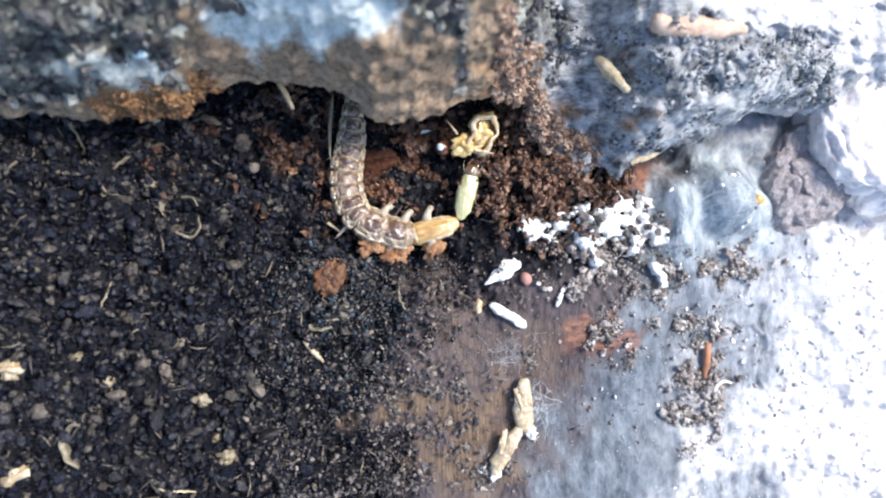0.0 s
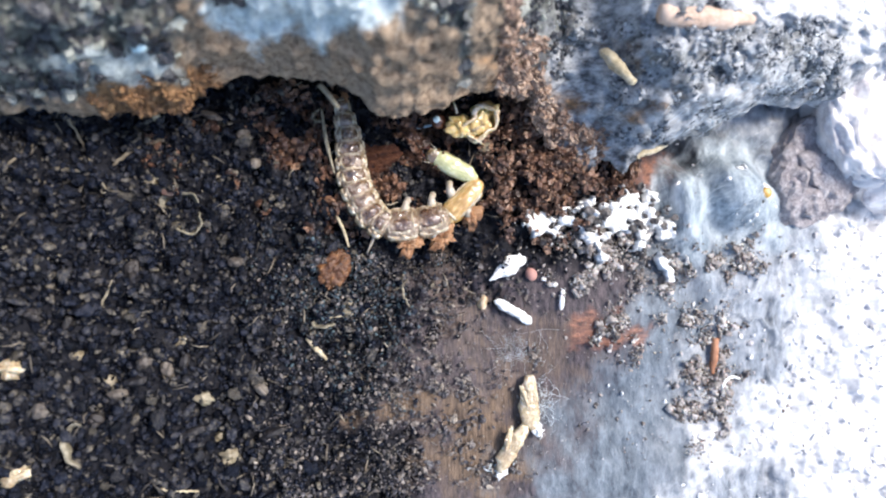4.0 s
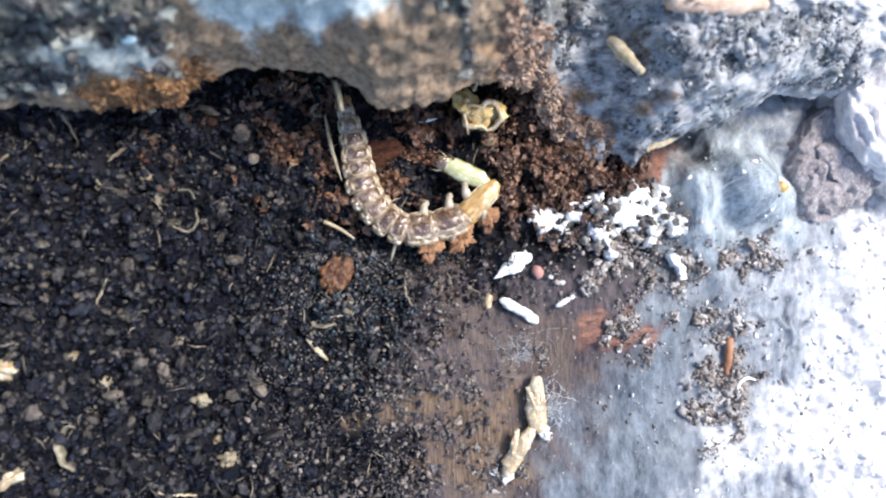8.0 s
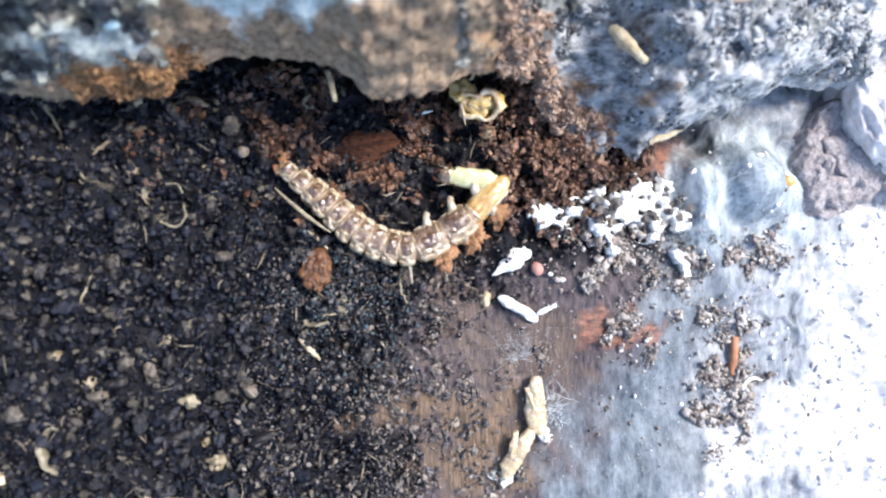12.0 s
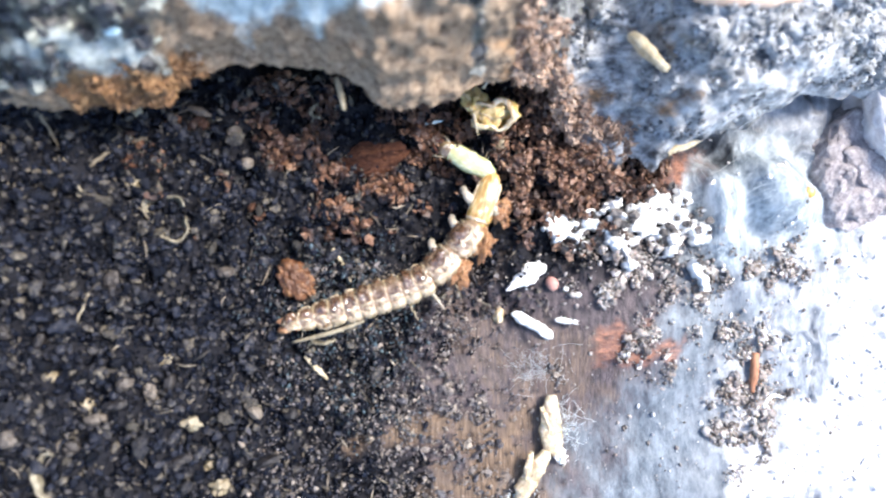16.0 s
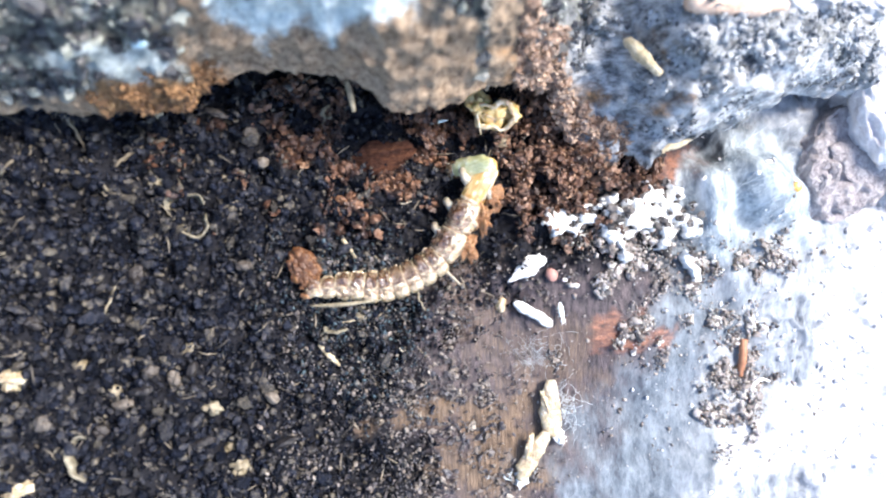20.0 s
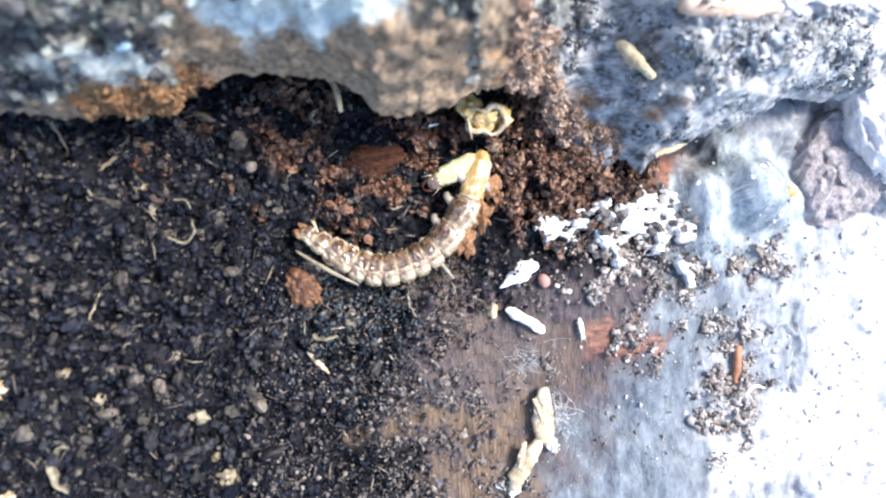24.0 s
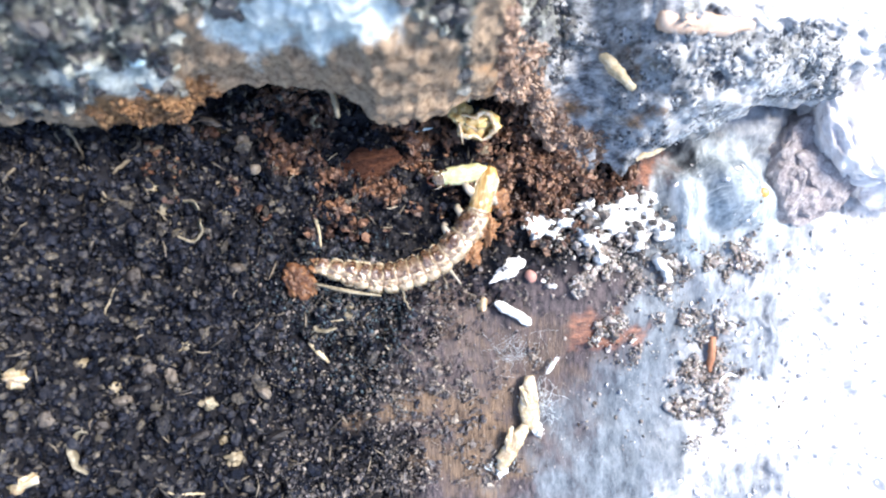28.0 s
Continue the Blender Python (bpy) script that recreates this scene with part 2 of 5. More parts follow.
M_BARK = layered("bark_face", ((0.006, 0.008, 0.011), (0.24, 0.245, 0.215), 1.6, (1, 1.3, 0.8), 0), [
    ("fuzz", (0.13, 0.086, 0.058), (0.50, 0.37, 0.26), 2.6, ONE, 0, 0.9),
    ("rust", (0.06, 0.028, 0.013), (0.48, 0.27, 0.13), 2.4, ONE, 0, 0.85),
    ("blue", (0.36, 0.44, 0.46), (0.86, 0.92, 0.92), 2.0, ONE, 0, 0.7),
    ("grey", (0.024, 0.028, 0.036), (0.60, 0.615, 0.64), 0.9, (1, 1.9, 1), 28, 0.5),
    ("white", (0.26, 0.26, 0.29), (0.90, 0.90, 0.90), 1.0, ONE, 0, 0.6)], bump=0.8)
# the palest tones give pale grains and also paint tiny glints
GRAIN_TONES = [(0.12, (0.0012, 0.0013, 0.0025)), (0.33, (0.005, 0.006, 0.011)), (0.46, (0.012, 0.015, 0.027)), (0.57, (0.031, 0.033, 0.045)), (0.67, (0.076, 0.070, 0.067)), (0.78, (0.17, 0.147, 0.113)), (0.91, (0.40, 0.34, 0.25)), (0.99, (0.72, 0.68, 0.60))]
M_GRAIN = paint("frass_grain", GRAIN_TONES, 0.25, 4.0, 12, "object", 1.0, 0.22, share=0.5, relief=0.2)
M_GRAINS = paint("frass_grains", GRAIN_TONES, 0.25, 4.0, 12, "island", 0.9, 0.22, local=False, share=0.5, relief=0.16)
BROWN_TONES = [(0.08, (0.008, 0.005, 0.005)), (0.34, (0.05, 0.026, 0.019)), (0.55, (0.19, 0.10, 0.065)), (0.76, (0.38, 0.235, 0.15)), (0.95, (0.64, 0.50, 0.37))]
M_BROWN = paint("brown_crumb", BROWN_TONES, 0.4, 0.9, 7, "island", 0.8, coat=0.3, local=False, share=0.4)
GREY_TONES = [(0.05, (0.03, 0.025, 0.027)), (0.25, (0.10, 0.085, 0.08)), (0.45, (0.27, 0.235, 0.22)), (0.65, (0.50, 0.46, 0.44)), (0.9, (0.88, 0.87, 0.86))]
PALE_TONES = [(0.05, (0.30, 0.28, 0.29)), (0.25, (0.66, 0.64, 0.65)), (0.8, (0.90, 0.89, 0.89))]
M_PALE = paint("pale_crumb", PALE_TONES, 0.6, 2.5, 9, "island", 0.5, local=False)
MOTTLE = [(0.05, (0.008, 0.009, 0.014)), (0.4, (0.03, 0.032, 0.042)), (0.62, (0.13, 0.125, 0.12)), (0.9, (0.42, 0.44, 0.38))]
M_MOTTLE = paint("bark_crumb", MOTTLE, 0.35, 1.2, 7, "island", 0.9, coat=0.4, local=False, share=0.7)
M_SHELF = paint("shelf_crumb", [(0.05, (0.012, 0.016, 0.025)), (0.36, (0.075, 0.085, 0.105)), (0.6, (0.34, 0.36, 0.39)), (0.92, (0.70, 0.74, 0.76))], 0.35, 0.8, 7, "island", 0.9, coat=0.4, local=False, share=0.5)
M_GREY = paint("grey_crumb", GREY_TONES, 0.45, 1.0, 8, "island", 0.8, local=False, share=0.5, sub=0.15)
M_RUSTS = paint("rust_dust", [(0.08, (0.010, 0.006, 0.006)), (0.4, (0.06, 0.030, 0.022)), (0.65, (0.19, 0.092, 0.052)), (0.93, (0.46, 0.28, 0.17))], 0.35, 1.0, 8, "island", 0.9, coat=0.3, local=False, share=0.5)
M_RUSTY = paint("rust_frass", [(0.014, 0.006, 0.003), (0.12, 0.045, 0.016), (0.44, 0.21, 0.07)], 0.4, 2.4, 8, bump=1.0, coat=0.3)
M_WHITE = paint("white_mould", [(0.55, 0.53, 0.50), (0.86, 0.85, 0.83), (0.92, 0.92, 0.92)], 0.8, 2.0, 9, bump=0.5)
M_FLAKE = paint("white_flake", [(0.45, 0.44, 0.42), (0.85, 0.84, 0.82), (0.9, 0.9, 0.9)], 0.5, 1.5, 7, bump=0.5)
M_CASE = paint("pupal_case", [(0.20, 0.12, 0.055), (0.58, 0.44, 0.26), (0.90, 0.85, 0.74)], 0.25, 1.9, 8, bump=1.0, sub=0.25, coat=0.8)
M_YELLOW = paint("yellow_skin", [(0.26, 0.14, 0.035), (0.70, 0.50, 0.19), (0.92, 0.83, 0.56)], 0.3, 1.6, 6, bump=0.9, coat=0.8, sub=0.25)
M_STRAW = paint("straw", [(0.20, 0.15, 0.085), (0.54, 0.44, 0.28), (0.88, 0.82, 0.66)], 0.5, 1.6, 8, bump=0.9, coat=0.2)
M_DIM = paint("dull_straw", [(0.06, 0.05, 0.035), (0.16, 0.13, 0.09), (0.26, 0.22, 0.15)], 0.6, 2.0, 8, stretch=(0.4, 1, 1))
M_HUSK = paint("husk", [(0.07, 0.055, 0.035), (0.28, 0.23, 0.15), (0.62, 0.56, 0.42)], 0.4, 1.8, 6, bump=0.7, coat=0.2)
M_CURL = paint("curled_husk", [(0.05, 0.042, 0.03), (0.20, 0.17, 0.115), (0.52, 0.47, 0.36)], 0.4, 2.2, 7, bump=0.8, coat=0.2)
M_STICK = paint("red_wood", [(0.16, 0.06, 0.03), (0.38, 0.17, 0.09), (0.50, 0.28, 0.16)], 0.6, 1.5, 7, stretch=(1, 0.3, 1))
M_SILK = paint("silk_thread", [(0.60, 0.68, 0.74), (0.80, 0.86, 0.90)], 0.25, 2.0, 8, bump=0)
M_BLUE = paint("blue_gleam", [(0.35, 0.55, 0.62), (0.75, 0.88, 0.92)], 0.35, 2.0, 8)
M_CORK = paint("pale_bark", [(0.34, 0.27, 0.28), (0.80, 0.75, 0.74), (0.92, 0.91, 0.90)], 0.5, 0.6, 4, bump=0.9, detail=8)
# purplish-grey bark, darker than the cork because the flank's shade is painted in
M_CORK_SHADE = paint("shaded_bark", [(0.10, 0.08, 0.095), (0.46, 0.41, 0.42), (0.80, 0.78, 0.78)], 0.5, 1.5, 6, bump=1.0, detail=8, relief=0.3)
M_TAN = paint("tan_wood", [(0.30, 0.19, 0.13), (0.58, 0.41, 0.31), (0.76, 0.63, 0.53)], 0.7, 1.2, 5)
M_LITTER = paint("litter", [(0.05, (0.03, 0.025, 0.02)), (0.45, (0.085, 0.07, 0.055)), (0.8, (0.24, 0.195, 0.14)), (0.97, (0.6, 0.52, 0.4))], 0.5, 2.5, 9, "island", 0.4, local=False)
M_TEAL = paint("blue_mould", [(0.05, (0.010, 0.016, 0.024)), (0.5, (0.032, 0.055, 0.075)), (0.95, (0.11, 0.165, 0.19))], 0.6, 2.5, 9, "island", 0.4, local=False)
M_FLAKES = paint("clump_crumb", [(0.012, 0.010, 0.011), (0.065, 0.053, 0.046), (0.21, 0.175, 0.14)], 0.5, 2.5, 9, "object", 0.7)
M_CLING = paint("bank_crumb", [(0.08, (0.04, 0.026, 0.022)), (0.34, (0.19, 0.118, 0.085)), (0.62, (0.45, 0.315, 0.23)), (0.94, (0.80, 0.72, 0.62))], 0.4, 0.7, 6, "island", 0.8, coat=0.3, local=False, share=0.35)
M_DUST = paint("dark_dust", [(0.05, (0.02, 0.021, 0.03)), (0.4, (0.10, 0.092, 0.10)), (0.65, (0.22, 0.18, 0.15)), (0.92, (0.55, 0.48, 0.39))], 0.3, 1.0, 8, "island", 0.9, coat=0.3, local=False, share=0.5)
M_DARK = paint("dark_crumb", [(0.02, 0.018, 0.02), (0.06, 0.052, 0.05), (0.16, 0.14, 0.13)], 0.5, 2.5, 9, "object", 0.6)
M_RED = paint("red_rotten_wood", [(0.010, 0.004, 0.003), (0.062, 0.022, 0.012), (0.21, 0.085, 0.04)], 0.6, 1.6, 7, bump=1.0, stretch=(0.45, 1.8, 1), relief=0.35, spec=0.25)
M_LIP = paint("orange_dust", [(0.08, (0.03, 0.014, 0.008)), (0.4, (0.17, 0.085, 0.038)), (0.7, (0.32, 0.175, 0.078)), (0.95, (0.54, 0.36, 0.19))], 0.6, 1.0, 8, "island", 0.9, local=False, share=0.5)
M_ORANGE = paint("orange_frass", [(0.08, 0.028, 0.010), (0.32, 0.145, 0.058), (0.62, 0.39, 0.21)], 0.35, 1.8, 7, bump=1.0, coat=0.4, relief=0.2)
M_PINK = paint("pink_grain", [(0.35, 0.16, 0.13), (0.55, 0.30, 0.25)], 0.5, 2, 8)
M_AMBER = paint("amber_disc", [(0.35, 0.18, 0.03), (0.62, 0.40, 0.10)], 0.3, 2, 8, coat=0.3)
# the larva
M_BODY = paint("larva_skin", [(0.05, 0.026, 0.014), (0.27, 0.17, 0.10), (0.72, 0.60, 0.43)], 0.14, 1.8, 6, bump=1.0, coat=1.0, sub=0.15, relief=0.3)
M_PLATE = paint("larva_plate", [(0.028, 0.012, 0.006), (0.15, 0.072, 0.034), (0.46, 0.30, 0.18)], 0.12, 2.0, 6, bump=1.0, coat=1.0, relief=0.3)
M_LINE = paint("larva_line", [(0.08, 0.045, 0.024), (0.50, 0.38, 0.235), (0.92, 0.86, 0.70)], 0.16, 1.7, 6, bump=1.0, coat=1.0, sub=0.15, relief=0.15)
# neck and head: stretched pale streaks paint highlight lines into the skin colour
M_NECK = paint("larva_neck", [(0.18, 0.075, 0.015), (0.56, 0.33, 0.095), (0.90, 0.74, 0.42)], 0.14, 1.3, 5, bump=0.9, stretch=(0.5, 1.6, 1.0), coat=1.0, sub=0.2)
M_HEAD = paint("larva_head", [(0.28, 0.275, 0.10), (0.58, 0.57, 0.29), (0.88, 0.87, 0.68)], 0.14, 1.2, 5, bump=0.6, stretch=(0.6, 1.4, 1.0), coat=1.0, sub=0.2)
M_JAW = paint("larva_jaw", [(0.02, 0.006, 0.004), (0.07, 0.022, 0.010), (0.18, 0.07, 0.03)], 0.18, 2.0, 7, bump=0.1, coat=0.7)
M_FACE = paint("larva_face", [(0.03, 0.016, 0.008), (0.13, 0.08, 0.035), (0.42, 0.33, 0.18)], 0.14, 1.6, 6, bump=0.5, coat=1.0)
M_LEG = paint("larva_leg", [(0.22, 0.18, 0.13), (0.42, 0.36, 0.28), (0.66, 0.60, 0.50)], 0.35, 2.0, 8, bump=0.1, coat=0.3, sub=0.2)
M_TAIL = paint("springtail_skin", [(0.74, 0.74, 0.72), (0.88, 0.88, 0.86)], 0.45, 3, 9, bump=0.1, sub=0.15)


# ---- mesh tools ----
def mesh(name, verts, faces, smooth=True):
    """A mesh from millimetres."""
    me = bpy.data.meshes.new(name)
    verts = np.asarray(verts, np.float32) * MM
    if isinstance(faces, np.ndarray):
        k = faces.shape[1]
        me.vertices.add(len(verts))
        me.vertices.foreach_set("co", verts.ravel())
        me.loops.add(faces.size)
        me.loops.foreach_set("vertex_index", faces.astype(np.int32).ravel())
        me.polygons.add(len(faces))
        me.polygons.foreach_set("loop_start", np.arange(0, faces.size, k, dtype=np.int32))
        me.update(calc_edges=True)
    else:
        me.from_pydata([tuple(map(float, v)) for v in verts], [], faces)
    me.polygons.foreach_set("use_smooth", np.full(len(me.polygons), smooth))
    me.update()
    return me


def part(name, me, material, parent=None, label="", at=None):
    """Links a mesh as one object, under a thing or a part."""
    ob = new(name, me)
    if material and not me.materials:
        me.materials.append(material)
    if parent is not None:
        ob.parent = parent
    if at is not None:
        ob.matrix_basis = at
    if label:
        ob["label"] = label
    return ob


def at(x, y, z, rx=0, ry=0, rz=0):
    return pose(x * MM, y * MM, z * MM, rx, ry, rz)


def empty(name, x=0.0, y=0.0, z=0.0, rz=0.0):
    ob = new(name)
    ob.empty_display_size = MM
    ob.matrix_basis = at(x, y, z, 0, 0, rz)
    return ob


def ball_base(sub):
    bm = bmesh.new()
    bmesh.ops.create_icosphere(bm, subdivisions=sub, radius=1.0)
    v = np.array([p.co[:] for p in bm.verts])
    f = np.array([[p.index for p in q.verts] for q in bm.faces])
    bm.free()
    return v, f


BALLS = {s: ball_base(s) for s in (1, 2, 3, 4, 6)}


def lump(rx, ry, rz, seed=0, sub=3, rough=0.25, freq=1.6):
    """Vertices and faces of an uneven lump."""
    v, f = BALLS[sub]
    k = 1 + rough * fbm(v[:, 0] * freq + seed * 7.3, v[:, 1] * freq, v[:, 2] * freq, seed, 3)
    return v * k[:, None] * (rx, ry, rz), f


def clump(rx, ry, rz, seed, count, bit=0.22, sub=4):
    """A crumbly lump: one uneven skin, knobbly all over with crumbs."""
    r = np.random.RandomState(seed)
    d, f = BALLS[sub]
    k = 0.8 * (1 + 0.26 * fbm(d[:, 0] * 1.6 + seed * 7.3, d[:, 1] * 1.6, d[:, 2] * 1.6, seed, 3))
    c = r.normal(size=(count, 3))
    c = c / np.linalg.norm(c, axis=1)[:, None]
    size = bit / math.sqrt(rx * ry) * r.uniform(0.6, 1.5, count)
    far = np.linalg.norm(d[:, None, :] - c[None], axis=2) / size
    knob = (np.sqrt(np.clip(1 - far * far, 0, 1)) * size).max(1)
    k = k + 0.7 * knob + 0.05 * fbm(d[:, 0] * 9, d[:, 1] * 9, d[:, 2] * 9, seed + 1, 2)
    return d * k[:, None] * (rx, ry, rz), f


def tube(points, radii, sides=7):
    """A closed, tapering tube along points."""
    p = np.asarray(points, float)
    r = np.interp(np.linspace(0, 1, len(p)), np.linspace(0, 1, len(radii)), radii)
    verts, faces = [], []
    for i in range(len(p)):
        d = p[min(i + 1, len(p) - 1)] - p[max(i - 1, 0)]
        d = d / (np.linalg.norm(d) + 1e-9)
        a = np.cross(d, (0.12, 0.2, 1.0))
        a = a / (np.linalg.norm(a) + 1e-9)
        b = np.cross(d, a)
        for k in range(sides):
            q = 2 * math.pi * k / sides
            verts.append(p[i] + r[i] * (math.cos(q) * a + math.sin(q) * b))
    for i in range(len(p) - 1):
        for k in range(sides):
            faces.append((i * sides + k, i * sides + (k + 1) % sides, (i + 1) * sides + (k + 1) % sides, (i + 1) * sides + k))
    faces.append(tuple(range(sides))[::-1])
    faces.append(tuple(range((len(p) - 1) * sides, len(p) * sides)))
    return verts, faces


def merged(pieces):
    """Several (verts, triangles) as one."""
    vs, fs, n = [], [], 0
    for v, f in pieces:
        vs.append(v)
        fs.append(np.asarray(f) + n)
        n += len(v)
    return np.concatenate(vs), np.concatenate(fs)


def scatter(rng, place, size, count, flat=0.8, sub=2, kinds=14, rough=0.32, knobs=0):
    """Many uneven grains as one soup of triangles; place(n) gives x, y, z."""
    shapes = [lump(1, (1, 0.7, 0.85)[k % 3], (0.9, 0.5, 0.75, 0.6)[k % 4], 100 + k, sub, rough * 1.15, 1.7 + 0.3 * (k % 5)) for k in range(kinds)]
    if knobs:
        shapes = [clump(1, (1, 0.8, 0.9)[k % 3], (0.9, 0.7, 0.8, 0.75)[k % 4], 150 + k, knobs, 0.42, sub) for k in range(kinds)]
    x, y, z = place(count)
    vs, fs, n = [], [], 0
    for k in range(len(x)):
        v, f = shapes[rng.randint(kinds)]
        a, b, c = rng.uniform(0, 6.28, 3)
        m = np.array(Euler((a, b, c)).to_matrix())
        s = size(x[k], y[k]) * np.array((1, rng.uniform(0.65, 1.1), rng.uniform(0.55, 1) * flat))
        vs.append((v * s) @ m.T + (x[k], y[k], z[k]))
        fs.append(f + n)
        n += len(v)
    return np.concatenate(vs), np.concatenate(fs)


def grid_mesh(name, xs, ys, zfun):
    gx, gy = np.meshgrid(xs, ys)
    x, y = gx.ravel(), gy.ravel()
    z = zfun(x, y)
    w = len(xs)
    i = np.arange(len(ys) - 1)[:, None] * w + np.arange(w - 1)[None]
    i = i.ravel()
    return np.stack([x, y, z], 1), np.stack([i, i + 1, i + w + 1, i + w], 1)


def masks(me, **values):
    for k, v in values.items():
        a = me.attributes.new(k, "FLOAT", "POINT")
        a.data.foreach_set("value", np.asarray(v, np.float32))


# ---- ground: the rotten log under the bark ----
xs = np.concatenate([-np.geomspace(4000, 61, 26), np.linspace(-60, -30, 40, endpoint=False), np.arange(-30, 30, 0.13), np.linspace(30, 60, 40), np.geomspace(61, 4000, 26)])
ys = np.concatenate([-np.geomspace(4000, 51, 26), np.linspace(-50, -18, 40, endpoint=False), np.arange(-18, 17, 0.13), np.linspace(17, 50, 40), np.geomspace(51, 4000, 26)])
v, f = grid_mesh("ground", xs, ys, floor_height)
me = mesh("ground", v, f)
FLOOR = v[:, 2].reshape(len(ys), len(xs))


def ground(x, y):
    """The log's height at a place."""
    i = int(np.clip(np.searchsorted(xs, x) - 1, 0, len(xs) - 2))
    j = int(np.clip(np.searchsorted(ys, y) - 1, 0, len(ys) - 2))
    u, w = (x - xs[i]) / (xs[i + 1] - xs[i]), (y - ys[j]) / (ys[j + 1] - ys[j])
    return float((FLOOR[j, i] * (1 - u) + FLOOR[j, i + 1] * u) * (1 - w) + (FLOOR[j + 1, i] * (1 - u) + FLOOR[j + 1, i + 1] * u) * w)


gx, gy = v[:, 0], v[:, 1]
# blue and silk thin out under the shelf edge, painting its shade darker
masks(me, film=step(-2.5, 2.5, gx + 2.0 + 1.2 * fbm(gx * 0.5, gy * 0.5, 0, 45, 3)) * (1 - step(-3.0, 0.0, gy)), blue=step(-2.0, 8.0, gx - np.interp(gy, [-14, -9, -5, 0, 6], [2.5, 4.0, 7.0, 9.5, 9.5]) + 2.6 * fbm(gx * 0.5, gy * 0.5, 0, 46, 4)) * (1 - rust_mask(gx, gy)) * (1 - 0.45 * spot(gx, gy, 15.18, 5.32, 3.2, 1.7, 20, 0.8, 0.6, 65)),
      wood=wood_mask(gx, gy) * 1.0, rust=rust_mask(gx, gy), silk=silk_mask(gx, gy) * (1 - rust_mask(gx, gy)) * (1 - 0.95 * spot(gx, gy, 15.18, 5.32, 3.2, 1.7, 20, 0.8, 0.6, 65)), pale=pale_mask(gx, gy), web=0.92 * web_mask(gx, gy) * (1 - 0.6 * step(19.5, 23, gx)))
ground_ob = tagged(part("ground", me, M_FLOOR), "rotten log surface, dark frass, bare brown wood and grey web, light and shade partly painted", "log", kind="structure")

# ---- the bark bank with its overhanging lip ----
LIP = np.array([(-30, 6.6, 5.2), (-21.59, 6.50, 5), (-16.21, 6.50, 4.7), (-12.73, 6.77, 4.3), (-11.83, 7.56, 4.3), (-9.36, 8.29, 4.3), (-6.24, 8.13, 4.5),
                (-4.83, 7.41, 4.2), (-3.37, 6.52, 3.8), (-1.24, 6.35, 3.5), (0.19, 7.20, 3.2), (1.35, 7.82, 3.0), (3.04, 8.18, 1.8), (4.60, 7.42, -0.2), (5.86, 5.79, -1.4),
                (7.37, 4.60, -1.7), (8.98, 4.17, -1.3), (10.62, 4.78, -0.4), (12.20, 5.41, -0.4), (14.79, 6.29, -0.6), (17.65, 7.80, -1.4),
                (20.55, 7.89, -2.8), (24.14, 8.20, -4.6), (34, 7.0, -5.0), (60, 7.0, -8.0)])


def bark_mesh():
    """Columns along x; each runs from deep inside along the roof of the hollow, round the lip and up the face."""
    xs = np.concatenate([np.linspace(-60, -30, 24, endpoint=False), np.arange(-30, 30, 0.14), np.linspace(30, 60, 24)])
    ye, ze = np.interp(xs, LIP[:, 0], LIP[:, 1]), np.interp(xs, LIP[:, 0], LIP[:, 2])
    ye = ye + (0.22 + 0.5 * step(3, 5, xs) * (1 - step(9, 11, xs))) * fbm(xs * 0.9, xs * 0, 0, 81, 4)
    wide = np.convolve(np.pad(ye, 25, "edge"), np.ones(51) / 51, "valid")
    roof = np.linspace(1, 0, 14)
    face = np.concatenate([np.linspace(0, 1, 60) ** 1.2 * 6.0, np.linspace(6.4, 45, 16)])
    s = np.concatenate([-roof, face])[:, None] * np.ones(len(xs))
    d = np.abs(s) * np.where(s < 0, 9.0, 1.0)
    x = np.ones((len(s), 1)) * xs
    y = np.where(s < 0, ye, wide + (ye - wide) * np.exp(-d / 2.2)) + d
    high = np.interp(xs, [-30, 0, 6, 11, 18, 24, 60], [10.5, 10.0, 9.5, 6.2, 4.6, 4.4, 4.0])
    up = ze + high * np.tanh(np.interp(xs, [2.2, 3.8, 6, 8.5, 10.5, 13], [2.6, 1.3, 0.75, 0.75, 1.3, 2.2]) * d / high)
    under = ze - 0.25 + 0.9 * np.sqrt(np.clip(d, 0, 9)) - 0.07 * d * d
    z = np.where(s < 0, under, up)
    # rounding of the lip and rough relief
    rough = fbm(0.56 * x + 0.42 * y, 0.56 * y - 0.42 * x + 0.3 * z, 0.6 * z + 0.3 * x, 82, 5)
    crumbly = fbm(1.9 * x + 1.4 * y, 1.9 * y - 1.4 * x + z, 2.1 * z + x, 83, 3)
    y = y - np.where(s >= 0, 0.55 * rough * (1 - np.exp(-d / 0.7)) + 0.14 * crumbly, 0.1 * crumbly)
    z = z + 0.35 * rough * np.clip(d, 0, 1) + 0.1 * crumbly
    v = np.stack([x.ravel(), y.ravel(), z.ravel()], 1)
    w = len(xs)
    i = (np.arange(len(s) - 1)[:, None] * w + np.arange(w - 1)[None]).ravel()
    return v, np.stack([i, i + 1, i + w + 1, i + w], 1)


bark = empty("bark_ledge")
tagged(bark, "overhanging dead bark, brown crumbly lip, mottled bluish face", "bark")
v, f = bark_mesh()
me = mesh("bark_body", v, f)
bx, by, bz = v.T
v_bark = v
lip_y = np.interp(bx, LIP[:, 0], LIP[:, 1])
dist = by - lip_y
fuzz = np.maximum(spot(bx, by, -7.07, 8.62, 5.0, 1.5, 0, 0.4, 0.35, 91), spot(bx, by, -2.57, 7.75, 3.4, 2.4, 0, 0.35, 0.4, 92))
